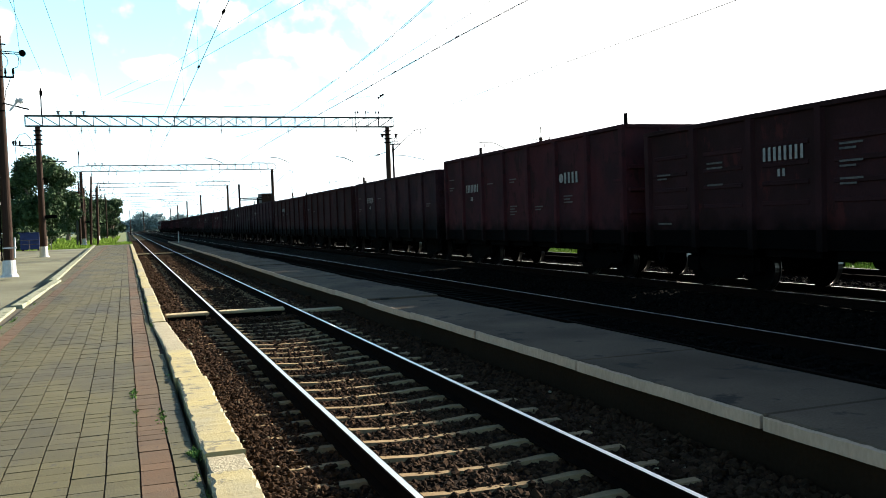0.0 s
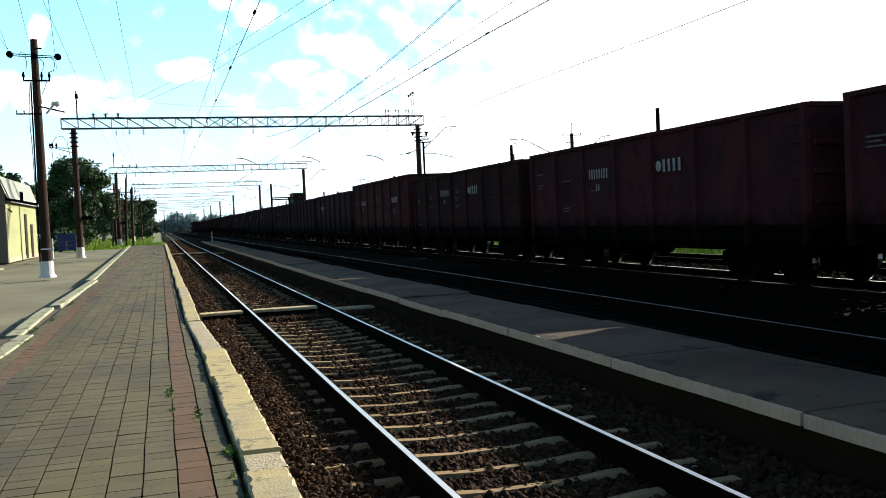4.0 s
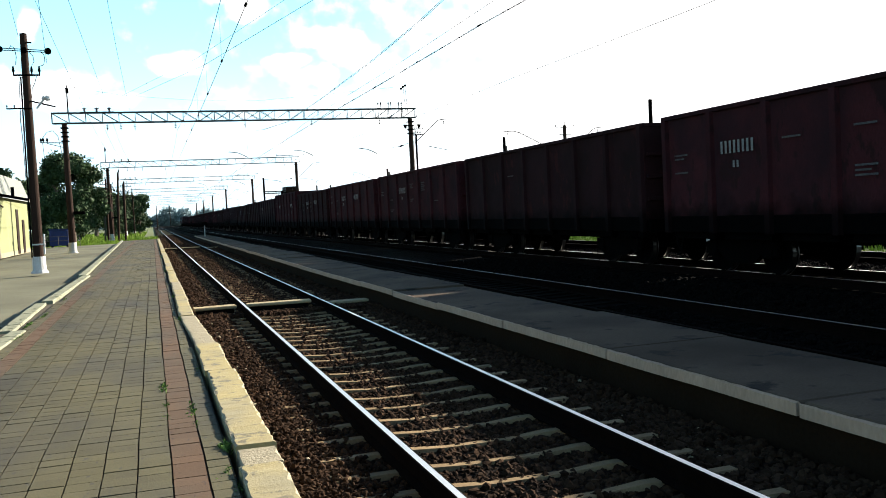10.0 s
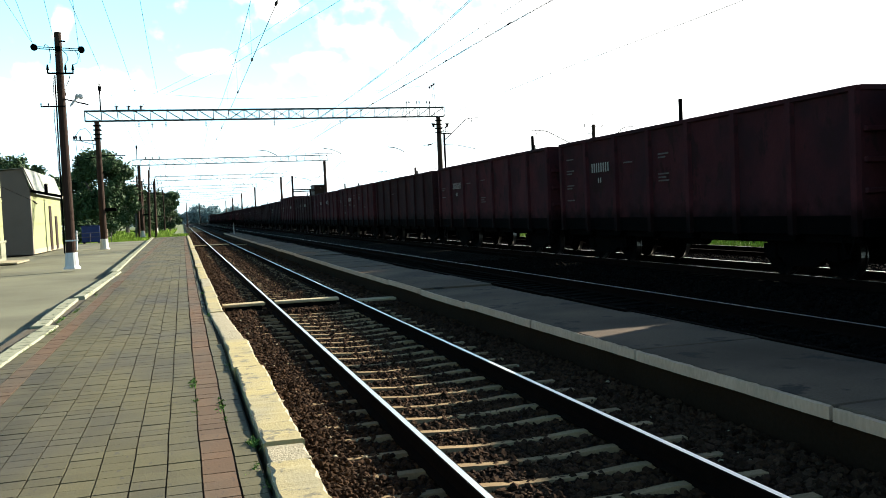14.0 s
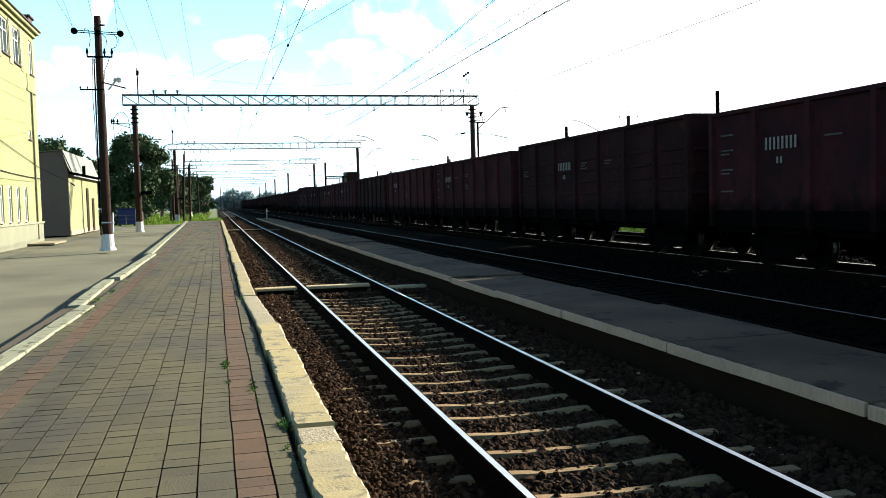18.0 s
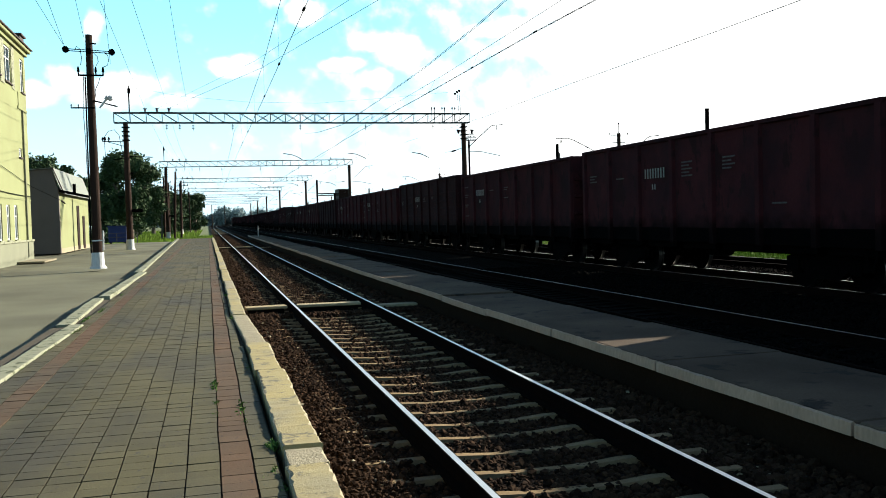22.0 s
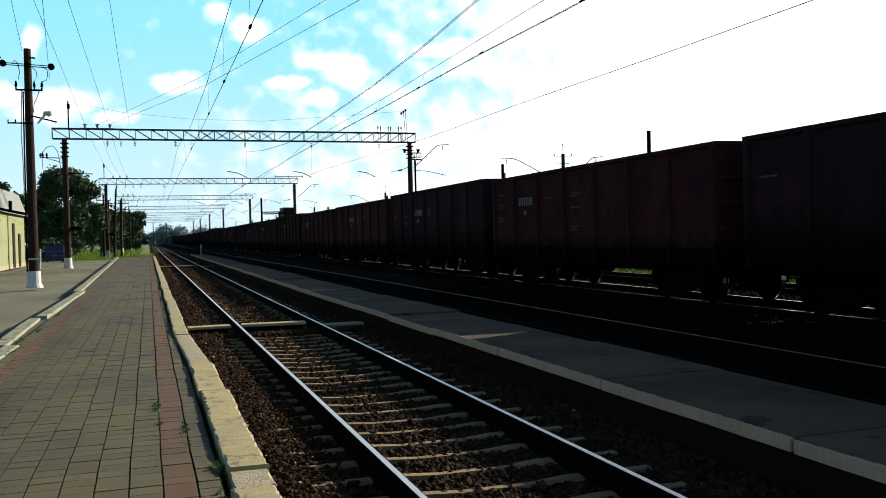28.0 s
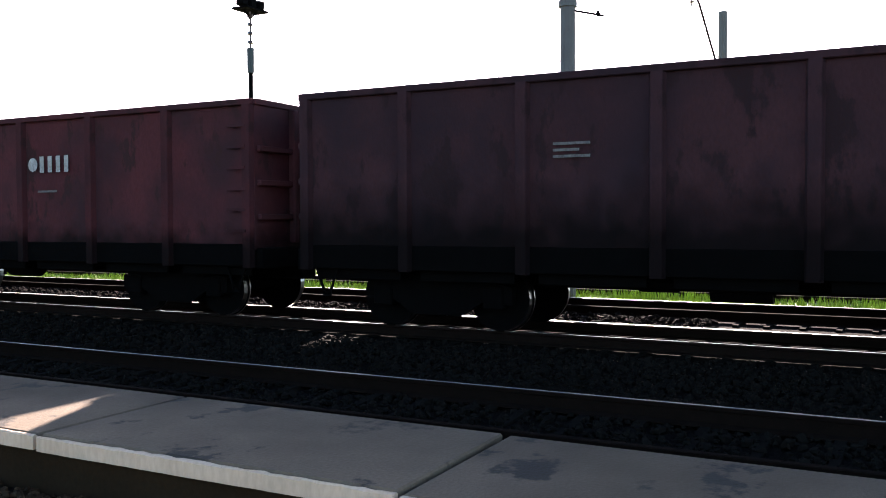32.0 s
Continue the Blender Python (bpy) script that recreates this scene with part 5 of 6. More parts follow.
def yard_post(x, y, top, r, label, arm=0, cross=False, mat=M_CONC):
    t = thing("catenary_post", label, "pole", (x, y, -0.55), group="posts beyond the train")
    bm = B()
    rod(bm, (0, 0, 0), (0, 0, top + 0.55), r * 1.15, r, 12)
    part("post", bm, mat, t)
    if cross:
        bm = B()
        bar(bm, (-0.8, 0, top + 0.38), (0.8, 0, top + 0.38), 0.035)
        bar(bm, (-0.55, 0, top - 0.17), (0.55, 0, top - 0.22), 0.05)
        rod(bm, (0, 0, top), (0, 0, top + 1.25), 0.025, seg=6)
        for a, z in ((-0.78, 0.40), (0.78, 0.40), (0, 1.2)):
            insulator(bm, a, 0, top + z, 0.06, 0.2)
        part("cross_arm", bm, M_UNDER, t)
    if arm:
        for s in ((-1, 1) if arm == 2 else (-1,)):
            bm = B()
            if s < 0:
                run = [(0, 0, top - 1.9), (-0.85, 0, top - 1.5), (-3.9, 0, top + 0.02), (-4.4, 0, top + 0.17), (-5.4, 0, top + 0.14)]
            else:
                run = [(0, 0, top - 2.0), (0.85, 0, top - 1.35), (2.5, 0, top + 0.16), (2.8, 0, top + 0.29), (3.6, 0, top + 0.36)]
            tube(bm, run, 0.035, 6)
            a = part("cantilever", bm, M_UNDER, t)
            hanging_insulator(a, s * (4.95 if s < 0 else 2.95), top + (0.15 if s < 0 else 0.3), 0.45)
    if top > 10:
        bm = B()
        bar(bm, (0, 0, 7.1), (0, -0.9, 6.85), 0.04)
        insulator(bm, 0, -0.75, 6.85, 0.06, 0.14)
        part("bracket", bm, M_UNDER, t)
        bm = B()
        rod(bm, (0, 0, 7.15), (0, 0, 7.3), r * 1.3, seg=12)
        part("collar", bm, mat, t)
    return t


LINE_X = 32.0
yard_post(20.74, 7.34, 11.0, 0.17, "thick grey concrete catenary post beyond the train", 0)
yard_post(LINE_X, 5.78, 8.62, 0.15, "short concrete post with a cantilever beyond the train", 1)
yard_post(LINE_X, 65.45, 7.85, 0.14, "dark post with cross-arm and cantilevers", 2, True, mat=M_POLE)
yard_post(LINE_X, 52.43, 8.2, 0.13, "slim dark concrete post beyond the train", mat=M_UNDER)
yard_post(LINE_X, 78.4, 8.1, 0.14, "concrete post with a cantilever beyond the train", mat=M_UNDER)
for i in range(1, 7):
    yard_post(LINE_X, 65.45 + 57 * i, 7.7, 0.15, "dark post with cross-arm and cantilevers", 2, True, mat=M_POLE)
    yard_post(LINE_X + 10, 65.45 + 57 * i - 20, 9.0, 0.2, "concrete post beyond the train")


def light_mast():
    t = thing("floodlight_mast", "slim steel floodlight mast with a lamp platform", "light mast", (24.49, 20.13, -0.5))
    bm = B()
    rod(bm, (0, 0, 0), (0, 0, 7.1), 0.085, 0.075, 10)
    part("pole", bm, M_UNDER, t)
    bm = B()
    rod(bm, (0, 0, 7.1), (0, 0, 7.95), 0.12, 0.12, 10)
    part("sleeve", bm, M_STEEL, t)
    bm = B()
    rod(bm, (0, 0, 7.95), (0, 0, 9.2), 0.035, seg=8)
    for i in range(4):
        rod(bm, (0, 0, 8.1 + 0.3 * i), (0, 0, 8.2 + 0.3 * i), 0.11, 0.08, 8)
    part("insulator", bm, M_GLAZE, t)
    bm = B()
    box(bm, -0.55, 0.55, -0.35, 0.35, 9.2, 9.26)
    bar(bm, (-0.3, 0, 9.2), (0, 0, 8.95), 0.05)
    bar(bm, (0.3, 0, 9.2), (0, 0, 8.95), 0.05)
    p = part("platform", bm, M_UNDER, t)
    for x in (-0.45, 0.0, 0.42):
        bm = B()
        box(bm, x - 0.16, x + 0.16, -0.18, 0.12, 9.3, 9.62, 0.04)
        part("floodlight", bm, M_UNDER, p)
    return t


light_mast()


def wire_run(name, label, pts, r=0.011, mat=M_WIRE, cat="overhead wire"):
    """A hanging wire through the points."""
    bm = B()
    tube(bm, pts, r)
    return solid(name, bm, mat, label, cat)


def sagging(a, b, sag, n=6):
    a, b = Vector(a), Vector(b)
    return [tuple(a.lerp(b, i / n) - Vector((0, 0, 4 * sag * (i / n) * (1 - i / n)))) for i in range(n + 1)]


def line_on(a, b, y=-15.0):
    """Two points of a straight wire, the second carried on to y."""
    a, b = Vector(a), Vector(b)
    return [tuple(a), tuple(b), tuple(a.lerp(b, (y - a.y) / (b.y - a.y)))]


def catenary(label, mess, cont, far_m, far_c, pair=0.0):
    """Messenger and contact wire: the near points as given, then even spans from gantry to gantry."""
    t = thing("catenary", label, "overhead wire")
    tail = []
    for i in range(5):
        y0 = GANTRY_Y + GANTRY_STEP * i
        tail += [(far_m[0], y0 + GANTRY_STEP * u, far_m[1] - 4 * 0.6 * u * (1 - u)) for u in (0, 0.17, 0.33, 0.5, 0.67, 0.83)]
    part("messenger_wire", tube(B(), mess + tail, 0.010), M_WIRE, t)
    ends = cont + [(far_c[0], GANTRY_Y + GANTRY_STEP * i, far_c[1]) for i in range(0, 6)]
    for d in ((-pair, pair) if pair else (0.0,)):
        part("contact_wire", tube(B(), [(x + d, y, z) for x, y, z in ends], 0.010), M_WIRE, t)
    for y in np.arange(6.0, 64.0, 7.3):                   # droppers between the two wires
        zm, zc = (float(np.interp(y, [p[1] for p in q], [p[2] for p in q])) for q in (mess + tail[:1], ends))
        xm, xc = (float(np.interp(y, [p[1] for p in q], [p[0] for p in q])) for q in (mess + tail[:1], ends))
        if zm - zc > 0.15:
            part("dropper", tube(B(), [(xm, y, zm), (xc, y, zc)], 0.004, 4), M_WIRE, t)
            part("clip", rod(B(), (xc, y - 0.12, zc + 0.01), (xc, y + 0.12, zc + 0.01), 0.035, seg=6), M_UNDER, t)


catenary("messenger and contact wire over the platform track", [(2.3, -16, 7.7), (2.3, 5, 8.0), (2.3, 18, 8.4), (2.3, 25, 8.1), (2.3, 36, 7.68), (2.3, 48.6, 7.72)],
         [(2.3, -16, 6.38), (2.3, 24, 6.39), (2.3, 36, 6.41)], (2.1, 8.2), (2.3, 6.6))
catenary("messenger and twin contact wires over the second track", [(11.0, -16, 8.25), (11.0, 25, 8.28), (11.0, 41, 8.25), (11.0, 53, 8.36)],
         [(10.7, -16, 7.25), (10.7, 21.7, 7.49), (10.7, 28, 7.6), (10.7, 42, 7.67), (10.7, 57, 7.8)], (11.0, 8.36), (10.7, 7.85), 0.025)
for d in (-0.03, 0.03):
    wire_run("feeder_wire", "one of two dark wires sagging over the second track",
             [(8.2 + d, -16, 8.9), (8.2 + d, 10, 8.05), (8.2 + d, 22.8, 7.56), (8.2 + d, 26.4, 7.4), (8.2 + d, 33, 7.27), (8.2 + d, 42.7, 7.27), (8.1 + d, 54, 7.31), (7.5 + d, 61, 7.55), (6.9, 66.5, 7.95)], 0.009)
wire_run("contact_wire", "contact wire over the train's track", [(13.0, -16, 6.1), (13.0, 20.7, 6.21), (13.0, 30.4, 6.3), (13.0, 40.6, 6.3), (13.0, 50.6, 6.48), (13.0, 69.75, 6.85), (13.0, 115, 6.9), (13.0, 260, 6.9)], 0.010)
wire_run("feeder_wire", "long wire slanting across the tracks from the gantry", [(-3.2, 66.5, 9.78)] + line_on((2.42, 43.43, 9.2), (5.54, 29.32, 9.3)), 0.008)
wire_run("feeder_wire", "long wire slanting across the tracks from the gantry", [(-2.43, 66.5, 9.8)] + line_on((2.87, 45.24, 9.2), (6.54, 29.38, 9.3)), 0.010)
wire_run("feeder_wire", "thin wire beside the platform track", line_on((-1.05, 66.5, 9.67), (-0.96, 38.69, 8.8)) [:2] + line_on((-0.96, 38.69, 8.8), (-0.99, 30.17, 9.3))[1:], 0.008)
for a, b in (((-4.0, 66.5, 9.8), (-3.34, 31.26, 9.5)), ((-2.43, 66.5, 9.8), (-2.3, 31.12, 9.5))):
    wire_run("feeder_wire", "feeder wire on the gantry's pin insulators", line_on(a, b), 0.009)
for x in (-4.0, -3.2, -2.43):
    wire_run("feeder_wire", "feeder wire on the far gantries' pin insulators", [(x, y, 9.8 - 0.5 * abs(math.sin((y - GANTRY_Y) / GANTRY_STEP * math.pi))) for y in np.arange(66.5, 360, 9.7)], 0.009)
for a, b in (((-4.27, 36.2, 8.73), (-3.84, 30.15, 9.2)), ((-4.96, 36.2, 8.35), (-4.37, 27.89, 8.6)), ((-5.01, 36.2, 8.45), (-4.95, 28.74, 8.8)), ((-3.36, 36.2, 7.73), (-2.55, 26.1, 8.2))):
    wire_run("service_wire", "thin service wire running to the timber pole", line_on(a, b), 0.008)
wire_run("span_wire", "thin wire hanging across along the gantry", [(-5.03, 66.5, 11.3), (-1.36, 66.5, 10.66), (3.19, 66.5, 10.29), (8.12, 66.5, 10.23), (12.78, 66.5, 10.61), (18.83, 66.5, 11.18)], 0.008)
wire_run("span_wire", "thin wire from the building to the timber pole", [(-8.82, 40.0, 4.75), (-8.82, 50.3, 3.75), (-8.85, 60.4, 3.25)], 0.014, M_UNDER)
wire_run("span_wire", "thin wire across the yellow wall", sagging((-8.82, 39.9, 3.35), (-8.82, 50.2, 3.2), 0.05, 6), 0.018, M_UNDER)


# ---------------------------------------------------------------- station building and shed
def window(parent, x, y0, y1, z0, z1, cols=2, rows=2):
    """A framed window in a wall whose face is at x and looks towards +x."""
    bm = B()
    box(bm, x - 0.16, x - 0.13, y0, y1, z0, z1)
    w = part("window", bm, M_GLASS, parent)
    bm = B()
    f = 0.07
    for a, b, c, d in ((y0, y0 + f, z0, z1), (y1 - f, y1, z0, z1), (y0 + f, y1 - f, z0, z0 + f), (y0 + f, y1 - f, z1 - f, z1)):
        box(bm, x - 0.13, x - 0.05, a, b, c, d)
    for i in range(1, cols):
        yy = y0 + (y1 - y0) * i / cols
        box(bm, x - 0.125, x - 0.06, yy - 0.035, yy + 0.035, z0 + f, z1 - f)
    for i in range(1, rows):
        zz = z0 + (z1 - z0) * (0.68 if rows == 2 else i / rows)
        box(bm, x - 0.122, x - 0.07, y0 + f, y1 - f, zz - 0.03, zz + 0.03)
    part("window_frame", bm, M_FRAME, w, "white painted frame")
    bm = B()
    box(bm, x - 0.05, x + 0.09, y0 - 0.08, y1 + 0.08, z0 - 0.07, z0, 0.01)
    part("sill", bm, M_DARKROOF if z0 > 5 else M_KERBW, w)


def building():
    t = thing("station_building", "pale yellow plastered station building with white windows", "building", (0, 0, 0))
    xf, y0, y1, top = -8.87, 39.72, 50.35, 10.6
    wins = [(40.15, 40.65, 2.1, 2.55), (41.15, 41.85, 1.05, 2.68), (42.8, 43.55, 1.05, 2.68), (44.5, 45.2, 1.05, 2.68), (46.2, 46.95, 1.05, 2.7),
            (42.9, 44.4, 8.6, 10.2), (45.35, 46.8, 8.5, 10.2), (49.05, 49.85, 8.45, 10.15), (47.95, 48.6, 5.1, 5.55)]
    ys = sorted({y0, y1, *[a for w in wins for a in w[:2]]})
    zs = sorted({0.9, top, *[a for w in wins for a in w[2:]]})
    bm = B()
    inside = lambda y, z: any(a <= y <= b and c <= z <= d for a, b, c, d in wins)
    for a, b in zip(ys, ys[1:]):
        zrun = None
        for c, d in zip(zs, zs[1:]):
            if inside((a + b) / 2, (c + d) / 2):
                if zrun is not None:
                    box(bm, xf - 0.4, xf, a, b, zrun, c)
                    zrun = None
            elif zrun is None:
                zrun = c
        if zrun is not None:
            box(bm, xf - 0.4, xf, a, b, zrun, top)
    bmesh.ops.remove_doubles(bm, verts=bm.verts[:], dist=0.0005)
    part("wall", bm, M_PLASTER, t)
    bm = B()
    box(bm, -22, xf - 0.4, y1 - 0.4, y1, 0.9, top)
    box(bm, -22.4, -22, y0, y1, 0.9, top)
    part("outer_walls", bm, M_PLASTER, t)
    # end wall turned from the sun: its shade is put into the grey
    bm = B()
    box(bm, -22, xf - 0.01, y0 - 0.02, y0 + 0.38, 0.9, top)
    part("end_wall", bm, M_GREYWALL, t, "end wall with its shade put in as brown-grey")
    bm = B()
    box(bm, -10.6, xf + 0.12, y0 - 0.12, y0 - 0.025, -0.2, 0.12, 0.02)
    part("footing", bm, M_WHITE, t, "whitewashed footing of the end wall")
    bm = B()
    box(bm, -22.4, xf + 0.05, y0, y1 + 0.05, -0.6, 0.88)
    part("plinth", bm, M_PLINTH, t, "ochre plaster plinth")
    bm = B()
    box(bm, xf, xf + 0.10, y0, y1 + 0.10, 0.885, 0.985, 0.012)
    part("string_course", bm, M_KERBW, t)
    bm = B()
    box(bm, xf, xf + 0.03, y0, y1, 2.98, 3.05)
    part("string_course", bm, M_PLASTER, t)
    bm = B()
    box(bm, -22.6, xf + 0.28, y0 - 0.2, y1 + 0.28, top, top + 0.16, 0.03)
    box(bm, -22.6, xf + 0.12, y0 - 0.2, y1 + 0.12, top - 0.18, top)
    part("cornice", bm, M_PLASTER, t)
    bm = B()
    box(bm, -22.7, xf + 0.36, y0 - 0.3, y1 + 0.36, top + 0.16, top + 0.24, 0.02)
    part("roof", bm, M_DARKROOF, t, "dark felt roof with an overhanging edge")
    bm = B()
    box(bm, -9.5, -8.85, 49.3, 50.3, top + 0.24, top + 0.75, 0.02)
    box(bm, -9.6, -8.75, 49.2, 50.4, top + 0.75, top + 0.85, 0.02)
    part("chimney", bm, M_DARKROOF, t)
    for w in wins:
        window(t, xf, *w, cols=2 if w[1] - w[0] > 0.6 else 1, rows=2 if w[1] - w[0] > 0.6 else 1)
    for a, b_ in ((41.9, 42.8), (44.48, 45.27), (46.88, 47.5)):
        bm = B()
        box(bm, xf + 0.003, xf + 0.035, a, b_, 8.3, 10.35, 0.008)
        part("window_band", bm, M_KERBW, t, "grey-white plaster band beside the windows")
    bm = B()
    box(bm, xf + 0.004, xf + 0.06, 48.0, 50.2, 7.5, 7.64, 0.01)
    box(bm, xf + 0.004, xf + 0.03, 48.2, 50.0, 7.65, 8.35)
    part("bricked_panel", bm, M_PLASTER, t)
    bm = B()
    rod(bm, (xf + 0.06, 48.9, 0.1), (xf + 0.06, 48.9, 7.5), 0.05, seg=8)
    part("downpipe", bm, M_PLINTH, t)
    bm = B()
    box(bm, xf + 0.05, -7.6, 46.0, 49.5, -0.1, -0.02, 0.01)
    part("doorstep", bm, M_KERBG, t)


building()


def shed():
    t = thing("platform_shed", "small yellow shed with a grey gable wall and steep metal roof", "shed", (0, 0, -0.05))
    xf, xb, y0, y1 = -8.85, -13.6, 59.4, 73.2
    bm = B()
    box(bm, xf - 0.25, xf, y0 + 0.25, y1, 0.3, 3.95)
    part("front_wall", bm, M_PLASTER, t)
    bm = B()
    box(bm, xf - 0.25, xf + 0.02, y0 + 0.25, y1, 0.0, 0.3)
    part("plinth", bm, M_KERBG, t)
    bm = B()
    prof = [(xb, 0.0), (xf, 0.0), (xf, 3.9), (xf - 0.35, 5.25), (xf - 2.0, 5.1), (xb, 4.6)]
    a = [bm.verts.new((x, y0, z)) for x, z in prof]
    b = [bm.verts.new((x, y0 + 0.25, z)) for x, z in prof]
    for i in range(6):
        bm.faces.new((a[i], a[(i + 1) % 6], b[(i + 1) % 6], b[i]))
    bm.faces.new(a[::-1])
    bm.faces.new(b)
    bmesh.ops.recalc_face_normals(bm, faces=bm.faces[:])
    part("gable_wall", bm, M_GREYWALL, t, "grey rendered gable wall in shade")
    bm = B()
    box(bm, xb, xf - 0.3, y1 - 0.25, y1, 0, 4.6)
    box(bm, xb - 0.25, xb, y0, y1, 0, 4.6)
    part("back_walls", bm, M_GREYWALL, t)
    n = 9
    for i in range(n):
        ya, yb = y0 - 0.12 + (y1 - y0 + 0.24) * i / n, y0 - 0.12 + (y1 - y0 + 0.24) * (i + 1) / n - 0.02
        bm = B()
        q = [(xf + 0.30, 3.70), (xf + 0.02, 4.3), (xf - 0.32, 5.32), (xf - 2.0, 5.2), (xb - 0.2, 4.7)]
        va = [bm.verts.new((x, ya, z)) for x, z in q]
        vb = [bm.verts.new((x, yb, z)) for x, z in q]
        for j in range(4):
            bm.faces.new((va[j], va[j + 1], vb[j + 1], vb[j]))
        bmesh.ops.recalc_face_normals(bm, faces=bm.faces[:])
        bmesh.ops.solidify(bm, geom=bm.faces[:], thickness=0.04)
        part("roof_sheet", bm, M_ROOF, t, "pale galvanised roof sheet")
    bm = B()
    bar(bm, (xf + 0.36, y0 - 0.13, 3.66), (xf - 0.30, y0 - 0.13, 5.36), 0.10, 0.06)
    part("barge_board", bm, M_DARKROOF, t)
    for y in (66.9, 69.7):
        bm = B()
        box(bm, xf + 0.003, xf + 0.05, y, y + 1.0, 0.05, 3.1 if y < 67 else 2.4)
        part("door", bm, M_BROWN, t, "brown boarded door")
    bm = B()
    rod(bm, (xf + 0.25, y0 + 0.8, 3.1), (xf + 0.02, y0 + 0.8, 3.3), 0.05, seg=8)
    part("pipe", bm, M_DARKROOF, t)


shed()


def container():
    t = thing("rubbish_container", "dark blue steel container at the platform's end", "container", (-8.12, 88.6, -0.1))
    bm = B()
    box(bm, -0.85, 0.75, -0.6, 0.6, 0.12, 1.55, 0.03)
    part("body", bm, M_BLUE, t)
    bm = B()
    box(bm, -0.92, 0.82, -0.66, 0.66, 1.55, 1.66, 0.02)
    part("rim", bm, M_BLUE, t)
    for x in (-0.7, 0.6):
        bm = B()
        box(bm, x - 0.07, x + 0.07, -0.5, 0.5, 0, 0.12)
        part("skid", bm, M_UNDER, t)
    bm = B()
    box(bm, 0.76, 0.86, -0.2, 0.2, 0.05, 1.5, 0.01)
    part("post", bm, M_FRAME, t)


container()


def railing():
    t = thing("railing", "low grey tube railing by the container", "railing", (-8.3, 86.4, -0.05))
    for x in (-1.6, 0.2, 2.0):
        bm = B()
        rod(bm, (x, 0, 0), (x, 0, 0.95), 0.03, seg=8)
        part("post", bm, M_CONC, t)
    for z in (0.55, 0.93):
        bm = B()
        rod(bm, (-1.6, 0, z), (2.0, 0, z), 0.025, seg=8)
        part("rail", bm, M_CONC, t)


railing()


def far_building(x, y, w, d, h, mat, label, cat="building"):
    t = thing("distant_building", label, cat, (x, y, -0.6))
    bm = B()
    box(bm, -w / 2, w / 2, 0, d, 0, h)
    part("wall", bm, mat, t)
    bm = B()
    box(bm, -w / 2 - 0.06, w / 2 + 0.06, -0.1, d + 0.1, h, h + 0.2)
    part("roof", bm, M_DARKROOF, t)
    for i in range(max(1, int(w / 3))):
        bm = B()
        cx = -w / 2 + 1.5 + i * 3
        box(bm, cx - 0.5, cx + 0.5, -0.04, 0.02, h * 0.45, h * 0.75)
        part("window", bm, M_GLASS, t)


t = thing("garden_wall", "low whitewashed wall behind the trees", "wall", (0, 150, -0.6))
for i in range(5):
    bm = B()
    box(bm, -26 + 3 * i, -23.02 + 3 * i, 0, 0.2, 0, 1.9, 0.02)
    part("wall_panel", bm, M_WHITE, t)
far_building(30.9, 205, 2.9, 6, 9.0, M_BROWN, "reddish-brown signal cabin standing above the train")
t = thing("signal_bridge", "dark steel footbridge beside the brown cabin", "footbridge", (35.5, 205, 0))
for z in (7.2, 7.6):
    bm = B()
    bar(bm, (-11, 0, z), (-6.0, 0, z), 0.25)
    part("girder", bm, M_UNDER, t)
for x in (-11, -7):
    bm = B()
    bar(bm, (x, 0, -0.5), (x, 0, 10.8 if x < -8 else 7.6), 0.4)
    part("leg", bm, M_UNDER, t)


def line_pole(x, y, h, r, arms, label, mat=M_POLE, lean=0.0):
    t = thing("line_pole", label, "utility pole", (x, y, -0.6), group="poles along the line")
    bm = B()
    rod(bm, (0, 0, 0), (lean, 0, h + 0.6), r, r * 0.7, 10)
    part("pole", bm, mat, t)
    for i in range(arms):
        bm = B()
        z = h - 0.1 - 0.8 * i
        bar(bm, (lean - 0.9, 0, z), (lean + 0.9, 0, z), 0.08)
        for a in (-0.85, -0.4, 0.4, 0.85):
            insulator(bm, lean + a, -0.05, z + 0.03, 0.06, 0.25)
        part("cross_arm", bm, M_UNDER, t)


for x, y, h, r, a, m, ln in ((-5.98, 125, 6.0, 0.13, 0, M_CONC, 0.2), (-5.6, 125, 7.8, 0.16, 1, M_POLE, 0.1), (-5.4, 135, 7.5, 0.17, 1, M_POLE, 0.1), (-4.85, 140, 6.2, 0.16, 0, M_POLE, 0.1),
                             (-4.1, 118, 8.2, 0.15, 0, M_POLE, 0.36), (-3.42, 123, 7.3, 0.15, 2, M_POLE, 0.2), (-4.4, 160, 8.0, 0.17, 2, M_POLE, 0), (-3.6, 195, 8.0, 0.16, 1, M_POLE, 0),
                             (-3.4, 230, 8.4, 0.17, 2, M_POLE, 0), (1.6, 330, 8.0, 0.2, 0, M_POLE, 0), (-2.5, 300, 8.4, 0.17, 2, M_POLE, 0), (7.0, 380, 8.6, 0.2, 1, M_POLE, 0)):
    line_pole(x, y, h, r, a, "weathered dark pole in the grass beside the line" if m is M_POLE else "thin leaning grey pole in the grass", m, ln)


